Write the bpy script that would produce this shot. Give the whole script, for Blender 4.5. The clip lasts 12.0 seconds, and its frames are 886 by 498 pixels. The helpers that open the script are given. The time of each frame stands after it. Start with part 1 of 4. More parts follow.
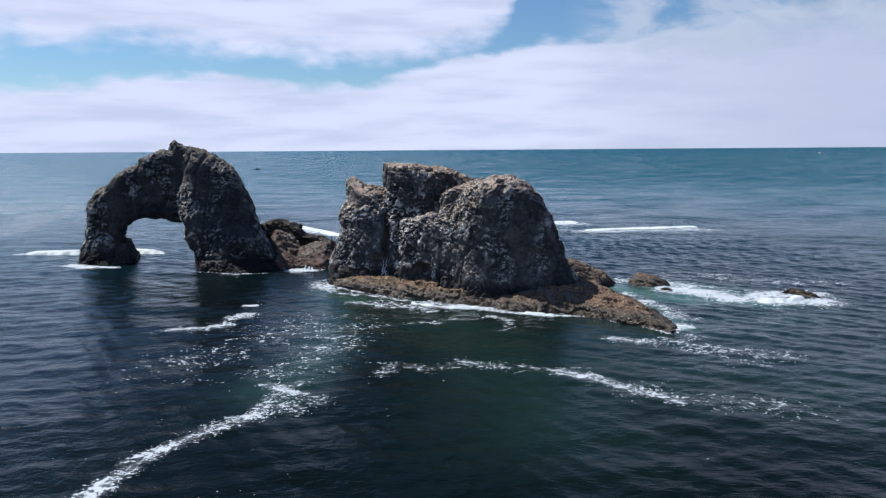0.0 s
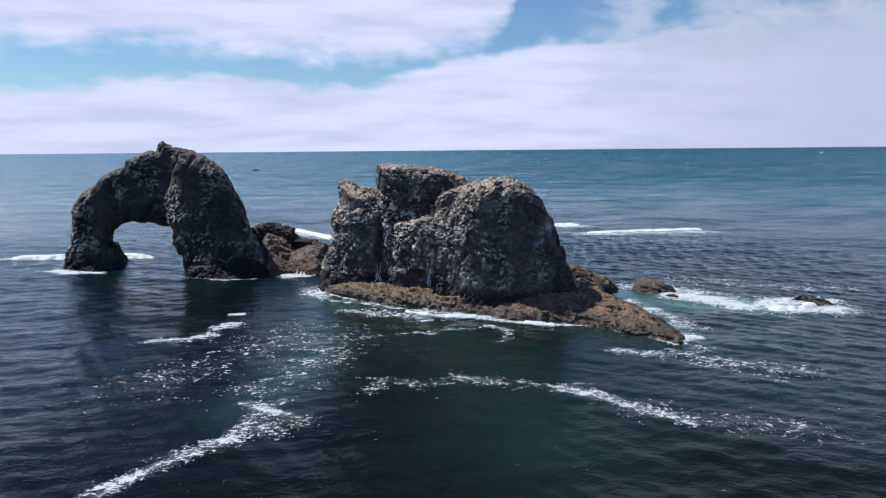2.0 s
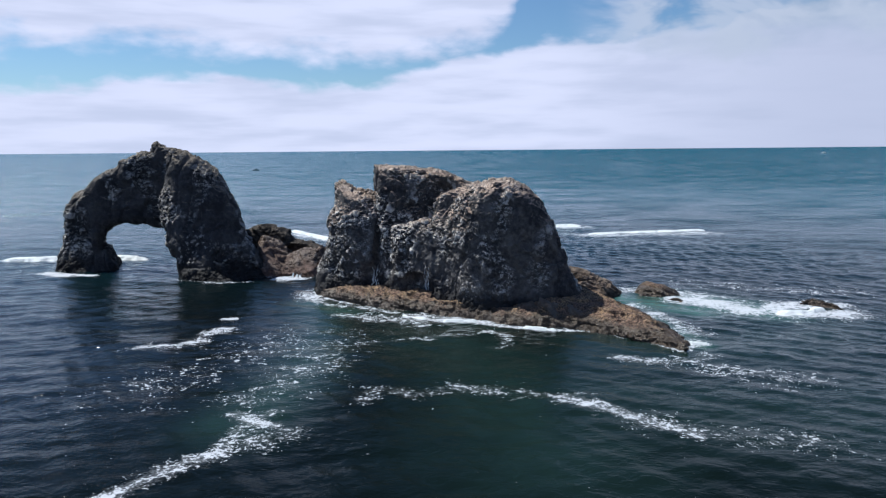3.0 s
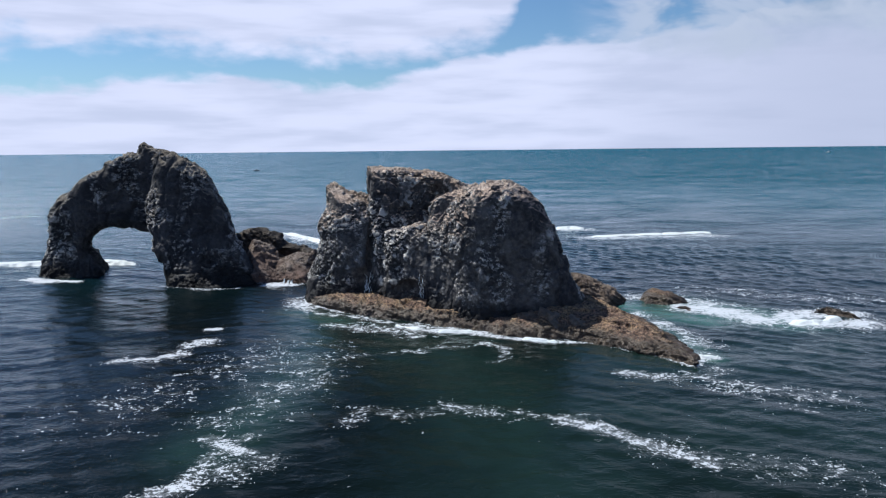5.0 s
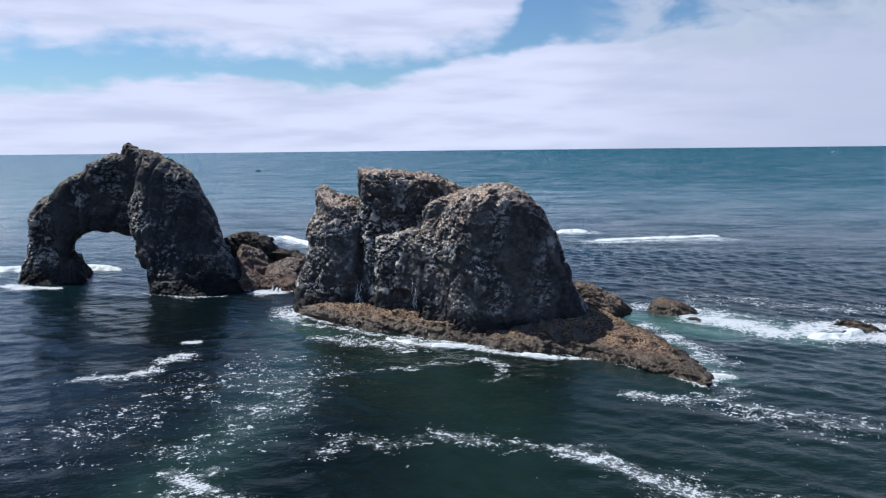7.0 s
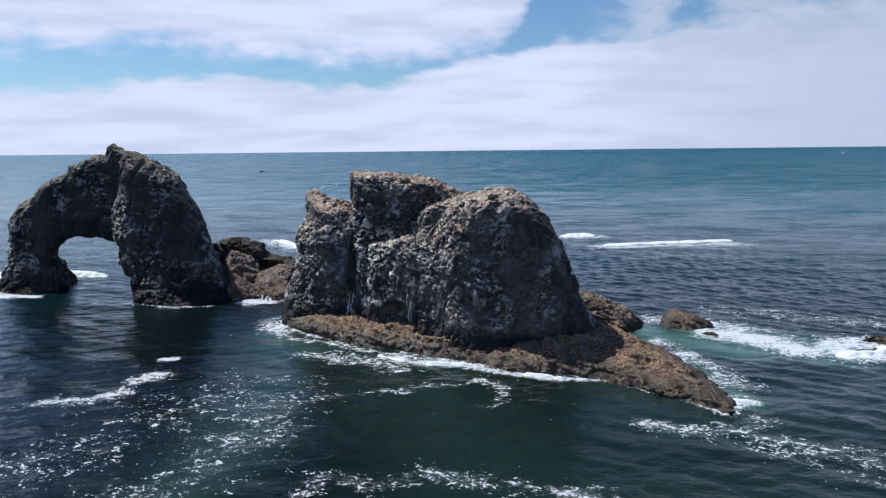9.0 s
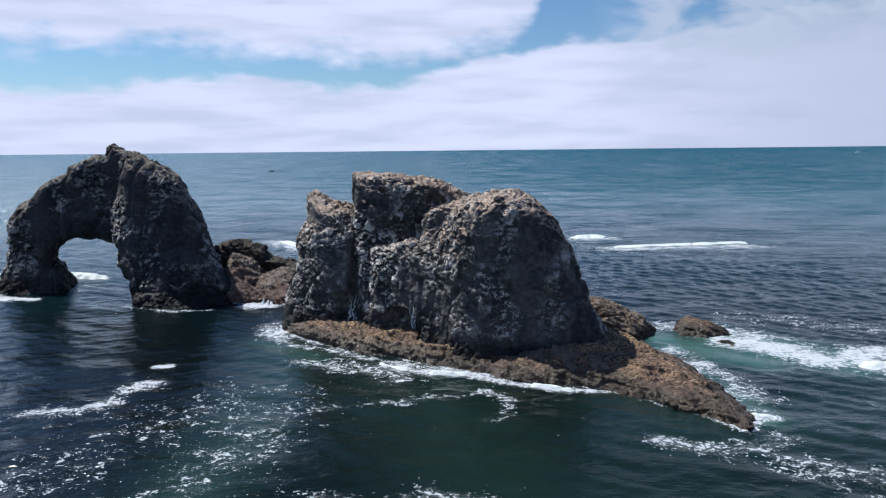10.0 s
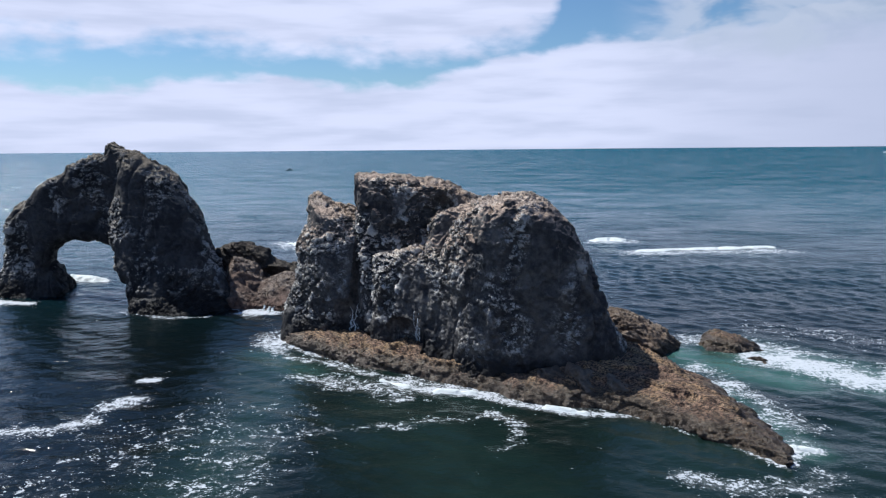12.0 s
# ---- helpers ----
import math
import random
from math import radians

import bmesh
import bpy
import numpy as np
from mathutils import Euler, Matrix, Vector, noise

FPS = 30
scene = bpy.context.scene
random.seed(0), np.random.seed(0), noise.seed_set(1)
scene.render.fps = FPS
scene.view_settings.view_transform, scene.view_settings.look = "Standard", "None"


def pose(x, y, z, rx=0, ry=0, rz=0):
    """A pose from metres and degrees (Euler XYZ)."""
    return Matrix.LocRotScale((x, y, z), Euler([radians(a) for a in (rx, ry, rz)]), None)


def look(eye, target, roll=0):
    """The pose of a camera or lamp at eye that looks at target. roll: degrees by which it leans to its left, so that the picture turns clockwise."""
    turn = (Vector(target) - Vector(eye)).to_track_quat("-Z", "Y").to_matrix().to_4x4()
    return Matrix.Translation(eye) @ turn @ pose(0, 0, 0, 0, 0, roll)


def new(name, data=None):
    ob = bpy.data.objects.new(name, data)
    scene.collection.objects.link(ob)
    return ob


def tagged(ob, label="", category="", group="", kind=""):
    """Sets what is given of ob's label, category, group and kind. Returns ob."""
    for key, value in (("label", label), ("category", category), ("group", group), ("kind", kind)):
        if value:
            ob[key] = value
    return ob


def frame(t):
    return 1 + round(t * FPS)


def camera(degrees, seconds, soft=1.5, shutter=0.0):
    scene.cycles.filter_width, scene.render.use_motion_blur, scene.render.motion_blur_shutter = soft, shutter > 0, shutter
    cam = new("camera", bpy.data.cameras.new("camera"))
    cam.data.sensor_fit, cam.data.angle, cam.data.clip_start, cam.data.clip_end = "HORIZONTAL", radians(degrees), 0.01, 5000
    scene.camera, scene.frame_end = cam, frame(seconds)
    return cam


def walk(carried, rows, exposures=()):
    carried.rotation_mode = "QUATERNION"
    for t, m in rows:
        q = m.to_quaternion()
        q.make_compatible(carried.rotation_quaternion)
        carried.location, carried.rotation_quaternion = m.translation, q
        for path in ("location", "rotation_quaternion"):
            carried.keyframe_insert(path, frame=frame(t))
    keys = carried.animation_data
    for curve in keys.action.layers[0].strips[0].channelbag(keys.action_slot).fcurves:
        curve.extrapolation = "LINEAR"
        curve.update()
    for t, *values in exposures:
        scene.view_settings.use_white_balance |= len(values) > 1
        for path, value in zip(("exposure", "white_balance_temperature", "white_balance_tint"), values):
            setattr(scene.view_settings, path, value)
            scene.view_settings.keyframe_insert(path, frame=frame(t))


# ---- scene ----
from mathutils.bvhtree import BVHTree

cam = camera(65.2, 12.0, soft=1.2)
PATH = [
    (0, (0.463, -1.537, 29.863), (0.443, 0.441, 29.568), -0.4),
    (0.5, (0.722, -0.006, 29.871), (0.701, 1.973, 29.577), -0.4),
    (1, (0.929, 1.523, 29.889), (0.907, 3.501, 29.595), -0.5),
    (1.5, (1.119, 3.077, 29.901), (1.098, 5.055, 29.607), -0.5),
    (2, (1.362, 4.63, 29.919), (1.34, 6.609, 29.625), -0.5),
    (2.5, (1.596, 6.316, 29.955), (1.572, 8.294, 29.661), -0.5),
    (3, (1.884, 8.033, 29.98), (1.859, 10.011, 29.686), -0.5),
    (5, (3.144, 14.602, 30.114), (3.111, 16.58, 29.82), -0.6),
    (5.5, (3.547, 16.442, 30.125), (3.51, 18.42, 29.831), -0.6),
    (6, (3.939, 18.409, 30.15), (3.899, 20.387, 29.855), -0.6),
    (6.5, (4.312, 20.358, 30.196), (4.27, 22.336, 29.901), -0.6),
    (7, (4.643, 22.388, 30.238), (4.599, 24.366, 29.944), -0.6),
    (9, (5.925, 30.904, 30.429), (5.863, 32.882, 30.136), -0.6),
    (9.5, (6.307, 33.008, 30.475), (6.231, 34.985, 30.182), -0.6),
    (10, (6.662, 35.042, 30.504), (6.571, 37.018, 30.21), -0.6),
    (10.5, (7.102, 36.961, 30.514), (6.996, 38.937, 30.22), -0.5),
    (11, (7.44, 38.945, 30.505), (7.32, 40.92, 30.21), -0.5),
    (11.5, (7.747, 40.943, 30.488), (7.614, 42.917, 30.193), -0.5),
    (12, (8.062, 42.811, 30.487), (7.916, 44.784, 30.191), -0.5),
]
walk(cam, [(t, look(eye, target, lean)) for t, eye, target, lean in PATH], exposures=[(0, 0.18, 6180, 6.0), (12, 0.18, 6180, 6.0)])

WATER = -0.7            # height of the sea surface

# ---- light ----
SUN_AZ, SUN_EL = -60.0, 55.0     # compass angle from +y towards +x, and height, in degrees
SUN_DIR = Vector((math.sin(radians(SUN_AZ)) * math.cos(radians(SUN_EL)),
                  math.cos(radians(SUN_AZ)) * math.cos(radians(SUN_EL)), math.sin(radians(SUN_EL))))
sun = new("sun", bpy.data.lights.new("sun", "SUN"))
sun.data.energy, sun.data.angle, sun.data.color = 5.0, radians(0.5), (1.0, 0.95, 0.88)
sun.matrix_world = look((0, 0, 400), Vector((0, 0, 400)) - SUN_DIR)


class Nodes:
    """Short way to write node trees."""

    def __init__(self, tree):
        self.tree = tree
        tree.nodes.clear()

    def add(self, kind, props=None, **sockets):
        n = self.tree.nodes.new(kind)
        for k, v in (props or {}).items():
            setattr(n, k, v)
        for k, v in sockets.items():
            self.feed(n.inputs[k.replace("_", " ")], v)
        return n

    def feed(self, socket, v):
        if isinstance(v, bpy.types.NodeSocket):
            self.tree.links.new(v, socket)
        else:
            socket.default_value = v

    def math(self, op, a, b=None, c=None, clamp=False):
        n = self.tree.nodes.new("ShaderNodeMath")
        n.operation, n.use_clamp = op, clamp
        for s, v in zip(n.inputs, (a, b, c)):
            if v is not None:
                self.feed(s, v)
        return n.outputs[0]

    def step(self, v, lo, hi):
        n = self.tree.nodes.new("ShaderNodeMapRange")
        n.interpolation_type = "SMOOTHSTEP"
        for s, x in zip(n.inputs, (v, lo, hi, 0.0, 1.0)):
            self.feed(s, x)
        return n.outputs[0]

    def mix(self, fac, a, b, mode="MIX"):
        n = self.tree.nodes.new("ShaderNodeMix")
        n.data_type, n.blend_type = "RGBA", mode
        self.feed(n.inputs[0], fac)
        self.feed(n.inputs[6], a if isinstance(a, bpy.types.NodeSocket) else (*a, 1))
        self.feed(n.inputs[7], b if isinstance(b, bpy.types.NodeSocket) else (*b, 1))
        return n.outputs[2]

    def noise(self, vector, scale, detail=4.0, rough=0.55, warp=0.0):
        n = self.add("ShaderNodeTexNoise", Vector=vector, Scale=scale, Detail=detail, Roughness=rough, Distortion=warp)
        return n.outputs[0]

    def stretch(self, vector, scale, turn=(0, 0, 0)):
        n = self.add("ShaderNodeMapping", Vector=vector)
        n.inputs["Scale"].default_value = scale
        n.inputs["Rotation"].default_value = [radians(a) for a in turn]
        return n.outputs[0]

    def facets(self, vector, scale):
        """Height of broken, flat-faced chips: each cell is a plane of its own tilt."""
        cell = self.add("ShaderNodeTexVoronoi", Vector=vector, Scale=scale)
        off = self.add("ShaderNodeVectorMath", dict(operation="SUBTRACT"))
        self.feed(off.inputs[0], vector)
        self.feed(off.inputs[1], cell.outputs["Position"])
        tilt = self.add("ShaderNodeVectorMath", dict(operation="SUBTRACT"))
        self.feed(tilt.inputs[0], cell.outputs["Color"])
        tilt.inputs[1].default_value = (0.5, 0.5, 0.5)
        dot = self.add("ShaderNodeVectorMath", dict(operation="DOT_PRODUCT"))
        self.feed(dot.inputs[0], off.outputs[0])
        self.feed(dot.inputs[1], tilt.outputs[0])
        return self.math("MULTIPLY", dot.outputs["Value"], 2.2)

    def curve(self, v, points):
        n = self.tree.nodes.new("ShaderNodeFloatCurve")
        c = n.mapping.curves[0]
        c.points[0].location, c.points[1].location = points[0], points[-1]
        for p in points[1:-1]:
            c.points.new(*p)
        for p in c.points:
            p.handle_type = "AUTO"
        n.mapping.update()
        self.feed(n.inputs[1], v)
        return n.outputs[0]


# ---- sky: clear blue with two sheets of sea cloud ----
world = bpy.data.worlds.new("sky")
scene.world = world
world.use_nodes = True
w = Nodes(world.node_tree)
way = w.add("ShaderNodeTexCoord").outputs["Generated"]
part_xyz = w.add("ShaderNodeSeparateXYZ", Vector=way).outputs
az = w.math("MULTIPLY", w.math("ARCTAN2", part_xyz[0], part_xyz[1]), 57.2958)
el = w.math("MULTIPLY", w.math("ARCSINE", part_xyz[2]), 57.2958)
across = w.math("DIVIDE", w.math("ADD", az, 60.0), 120.0, clamp=True)
flat = w.add("ShaderNodeCombineXYZ", X=az, Y=w.math("MULTIPLY", el, 2.2), Z=4.7).outputs[0]
wisp = w.math("SUBTRACT", w.noise(flat, 0.09, 4.0, 0.5, 0.3), 0.5)
puff = w.math("SUBTRACT", w.noise(flat, 0.30, 4.0, 0.5), 0.5)
ragged = w.math("ADD", w.math("MULTIPLY", wisp, 2.6), w.math("MULTIPLY", puff, 2.6))


def edge(pairs):
    return w.math("MULTIPLY", w.curve(across, [((a + 60) / 120, e / 30) for a, e in pairs]), 30.0)


bank_top = edge([(-60, 5.2), (-25.4, 4.9), (-19.5, 5.5), (-15.4, 5.2), (-8.8, 4.9), (-4.3, 5.5), (-1.6, 6.3), (3.0, 7.2),
                 (7.4, 8.0), (10.5, 8.4), (14.5, 8.6), (20.0, 9.4), (26.0, 10.2), (34.0, 10.6), (60, 12.0)])
roof_foot = edge([(-60, 7.8), (-32.2, 7.5), (-15.3, 7.1), (-8.8, 6.8), (-4.3, 7.0), (0.3, 7.7), (3.4, 8.6), (5.0, 10.2),
                  (7.0, 13.5), (20, 15.0), (60, 15.0)])
bank = w.step(w.math("ADD", w.math("SUBTRACT", bank_top, el), ragged), -0.35, 0.75)
roof = w.step(w.math("ADD", w.math("SUBTRACT", el, roof_foot), w.math("MULTIPLY", ragged, 1.6)), -0.9, 1.4)
high = w.noise(way, 2.3, 6.0, 0.6)
roof = w.math("MULTIPLY", roof, w.math("SUBTRACT", 1.0, w.math("MULTIPLY", w.step(w.math("SUBTRACT", el, w.math("MULTIPLY", w.step(az, -6.0, 30.0), 6.0)), 11.6, 15.0), w.step(high, 0.74, 0.60))))
thin = w.noise(w.add("ShaderNodeCombineXYZ", X=az, Y=w.math("MULTIPLY", el, 1.6), Z=8.1).outputs[0], 0.16, 4.0, 0.55, 0.4)
veil = w.math("MULTIPLY", w.math("MULTIPLY", w.step(az, 8.5, 15.0), w.step(w.math("ADD", el, ragged), 4.0, 8.0)), w.step(thin, 0.40, 0.60))
veil = w.math("MULTIPLY", veil, w.math("SUBTRACT", 1.0, w.step(el, 12.0, 22.0)))
cover = w.math("MAXIMUM", w.math("MAXIMUM", bank, roof), w.math("MULTIPLY", veil, 0.82))
streak = w.noise(w.add("ShaderNodeCombineXYZ", X=az, Y=w.math("MULTIPLY", el, 7.0), Z=1.3).outputs[0], 0.10, 3.5, 0.5)
cloud = w.mix(w.step(streak, 0.38, 0.72), (0.75, 0.775, 0.99), (0.60, 0.64, 0.84))
cloud = w.mix(w.math("MULTIPLY", w.step(az, 4.0, 30.0), 0.80), cloud, (0.50, 0.54, 0.72))
cloud = w.mix(w.math("MULTIPLY", veil, 0.75), cloud, (0.52, 0.58, 0.72))
cloud = w.mix(w.step(el, 12.0, 28.0), cloud, (0.24, 0.30, 0.40))
soft_gap = w.math("MULTIPLY", w.math("MULTIPLY", w.step(az, 7.0, 17.0), w.step(w.math("ADD", el, w.math("MULTIPLY", puff, 5.0)), 6.0, 10.5)), w.step(thin, 0.62, 0.42))
cloud = w.mix(w.math("MULTIPLY", soft_gap, 0.8), cloud, (0.33, 0.43, 0.58))
sky = w.add("ShaderNodeTexSky", dict(sky_type="NISHITA", sun_disc=False, sun_elevation=radians(SUN_EL),
                                     sun_rotation=radians(SUN_AZ), altitude=0.0, air_density=1.0, dust_density=0.3, ozone_density=2.0))
clear = w.add("ShaderNodeBackground", Color=w.mix(1.0, sky.outputs[0], (0.76, 0.93, 1.12), "MULTIPLY"), Strength=0.078)
white = w.add("ShaderNodeBackground", Color=cloud, Strength=0.88)
both = w.add("ShaderNodeMixShader", Fac=cover)
w.feed(both.inputs[1], clear.outputs[0])
w.feed(both.inputs[2], white.outputs[0])
w.add("ShaderNodeOutputWorld", Surface=both.outputs[0])


# ---- materials ----
def material(name):
    m = bpy.data.materials.new(name)
    m.use_nodes = True
    n = Nodes(m.node_tree)
    return m, n


def rock_material(name, dark, mid, pale, pale_amount, warm, tide, band=(4.5, 1.0)):
    """Weathered sea rock: dark ground, grey crusts, bleached lichen and droppings that also paint sunlit highlights,
    earthy tops and a wet tidal band.
    """
    m, n = material(name)
    place = n.add("ShaderNodeNewGeometry")
    p, up = place.outputs["Position"], n.add("ShaderNodeSeparateXYZ", Vector=place.outputs["Normal"]).outputs[2]
    z = n.add("ShaderNodeSeparateXYZ", Vector=p).outputs[2]
    broad, fine = n.noise(p, 0.16, 5.0, 0.6, 0.5), n.noise(p, 1.1, 6.0, 0.65)
    grit = n.noise(p, 4.2, 6.0, 0.75)
    chips = n.math("ADD", n.math("MULTIPLY", n.facets(p, 0.8), 0.35), n.math("ADD", n.math("MULTIPLY", n.facets(p, 1.7), 1.1), n.facets(p, 3.4)))
    relief = n.math("ADD", n.math("MULTIPLY", fine, 0.5), n.math("MULTIPLY", grit, 0.16))
    rugged = n.add("ShaderNodeAttribute", dict(attribute_name="rugged")).outputs["Fac"]
    relief = n.math("MULTIPLY", n.math("ADD", relief, n.math("MULTIPLY", chips, n.math("ADD", 0.35, n.step(broad, 0.36, 0.60)))), n.math("ADD", 0.30, n.math("MULTIPLY", rugged, 0.75)))
    bump = n.add("ShaderNodeBump", Height=relief, Strength=1.0, Distance=0.75)
    lie = n.add("ShaderNodeSeparateXYZ", Vector=bump.outputs[0]).outputs[2]
    colour = n.mix(n.step(n.math("ADD", n.math("MULTIPLY", broad, 0.6), n.math("MULTIPLY", fine, 0.4)), 0.38, 0.62), dark, mid)
    blotch = n.math("ADD", n.math("MULTIPLY", n.noise(n.stretch(p, (1, 1, 0.7)), 0.22, 4.0, 0.6), 0.55), n.math("MULTIPLY", fine, 0.45))
    zones = n.noise(n.stretch(p, (1, 1, 0.6)), 0.11, 3.0, 0.5)
    # the pale on ledges and knob crowns also paints the sun's highlights there
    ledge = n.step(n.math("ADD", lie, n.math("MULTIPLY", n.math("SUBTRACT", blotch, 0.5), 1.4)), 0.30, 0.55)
    lit_crust = n.math("MULTIPLY", n.math("MULTIPLY", ledge, n.step(grit, 0.38, 0.52)), n.math("MULTIPLY", n.step(zones, 0.42, 0.58), n.step(n.math("ADD", up, n.math("MULTIPLY", n.math("SUBTRACT", fine, 0.5), 0.6)), 0.02, 0.36)))
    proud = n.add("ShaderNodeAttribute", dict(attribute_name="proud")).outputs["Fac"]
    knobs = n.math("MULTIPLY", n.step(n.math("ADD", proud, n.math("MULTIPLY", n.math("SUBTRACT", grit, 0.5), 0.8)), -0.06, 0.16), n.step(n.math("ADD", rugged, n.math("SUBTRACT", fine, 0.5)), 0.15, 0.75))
    lit_crust = n.math("MAXIMUM", n.math("MULTIPLY", lit_crust, n.step(rugged, 0.05, 0.7)), n.math("MULTIPLY", knobs, 0.80))
    colour = n.mix(n.math("MULTIPLY", lit_crust, pale_amount), colour, pale)
    top = n.math("MULTIPLY", n.step(n.math("ADD", up, n.math("MULTIPLY", fine, 0.6)), 0.62, 1.0), n.step(z, 11.0, 18.0))
    colour = n.mix(n.math("MULTIPLY", top, 0.75), colour, n.mix(n.step(grit, 0.42, 0.6), [c * 0.45 for c in warm], warm))
    streaks = n.noise(n.stretch(p, (1.0, 1.0, 0.07)), 0.9, 4.0, 0.6)
    colour = n.mix(n.math("MULTIPLY", n.step(streaks, 0.62, 0.75), 0.12 * pale_amount), colour, pale)
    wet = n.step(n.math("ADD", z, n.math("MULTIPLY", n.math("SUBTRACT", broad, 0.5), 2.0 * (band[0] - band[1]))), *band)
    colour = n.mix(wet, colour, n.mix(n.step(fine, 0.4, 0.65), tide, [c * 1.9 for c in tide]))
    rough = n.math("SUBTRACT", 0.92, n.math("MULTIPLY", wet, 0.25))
    shade = n.add("ShaderNodeBsdfPrincipled", Base_Color=colour, Roughness=rough, Normal=bump.outputs[0])
    shade.inputs["Specular IOR Level"].default_value = 0.2
    n.add("ShaderNodeOutputMaterial", Surface=shade.outputs[0])
    return m


# stack rock's wet tidal band sits higher, painting in cliff-foot shade too
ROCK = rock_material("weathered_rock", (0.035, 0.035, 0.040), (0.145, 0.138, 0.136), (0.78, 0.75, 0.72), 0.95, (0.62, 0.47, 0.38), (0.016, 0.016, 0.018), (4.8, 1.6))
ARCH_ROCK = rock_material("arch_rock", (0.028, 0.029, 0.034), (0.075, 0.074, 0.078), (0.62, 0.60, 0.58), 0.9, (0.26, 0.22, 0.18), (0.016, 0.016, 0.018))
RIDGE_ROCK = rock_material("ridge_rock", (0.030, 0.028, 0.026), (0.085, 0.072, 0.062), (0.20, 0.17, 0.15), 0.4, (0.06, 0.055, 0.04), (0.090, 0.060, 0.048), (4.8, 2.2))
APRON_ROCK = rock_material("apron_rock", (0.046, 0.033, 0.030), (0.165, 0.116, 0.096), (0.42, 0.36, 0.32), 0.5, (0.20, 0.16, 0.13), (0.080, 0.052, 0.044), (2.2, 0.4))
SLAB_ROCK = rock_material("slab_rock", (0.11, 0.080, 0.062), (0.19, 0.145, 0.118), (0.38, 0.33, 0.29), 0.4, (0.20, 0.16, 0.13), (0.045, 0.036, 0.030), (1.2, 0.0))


def shelf_material():
    """Tidal rock under mussels and brown weed."""
    m, n = material("tidal_rock")
    p = n.add("ShaderNodeNewGeometry").outputs["Position"]
    z = n.add("ShaderNodeSeparateXYZ", Vector=p).outputs[2]
    along = n.stretch(p, (0.5, 1.4, 1.0), (0, 0, 52))
    broad, fine, grit = n.noise(p, 0.25, 5.0, 0.6), n.noise(along, 1.5, 6.0, 0.68), n.noise(along, 5.0, 5.0, 0.72)
    colour = n.mix(n.step(broad, 0.40, 0.60), (0.46, 0.300, 0.165), (0.30, 0.182, 0.126))
    colour = n.mix(n.step(fine, 0.52, 0.70), colour, (0.40, 0.30, 0.22))
    colour = n.mix(n.step(grit, 0.58, 0.44), colour, (0.045, 0.030, 0.024))
    wet = n.step(n.math("ADD", z, n.math("MULTIPLY", n.math("SUBTRACT", broad, 0.5), 3.0)), 1.75, 0.5)
    colour = n.mix(n.math("MULTIPLY", wet, 0.85), colour, (0.035, 0.026, 0.02))
    relief = n.math("ADD", n.math("MULTIPLY", fine, 0.6), n.math("MULTIPLY", grit, 0.35))
    relief = n.math("ADD", relief, n.math("ADD", n.math("MULTIPLY", n.facets(p, 2.4), 1.0), n.math("MULTIPLY", n.facets(p, 0.9), 0.5)))
    bump = n.add("ShaderNodeBump", Height=relief, Strength=1.0, Distance=0.5)
    shade = n.add("ShaderNodeBsdfPrincipled", Base_Color=colour, Roughness=n.math("SUBTRACT", 0.85, n.math("MULTIPLY", wet, 0.4)), Normal=bump.outputs[0])
    n.add("ShaderNodeOutputMaterial", Surface=shade.outputs[0])
    return m


SHELF = shelf_material()


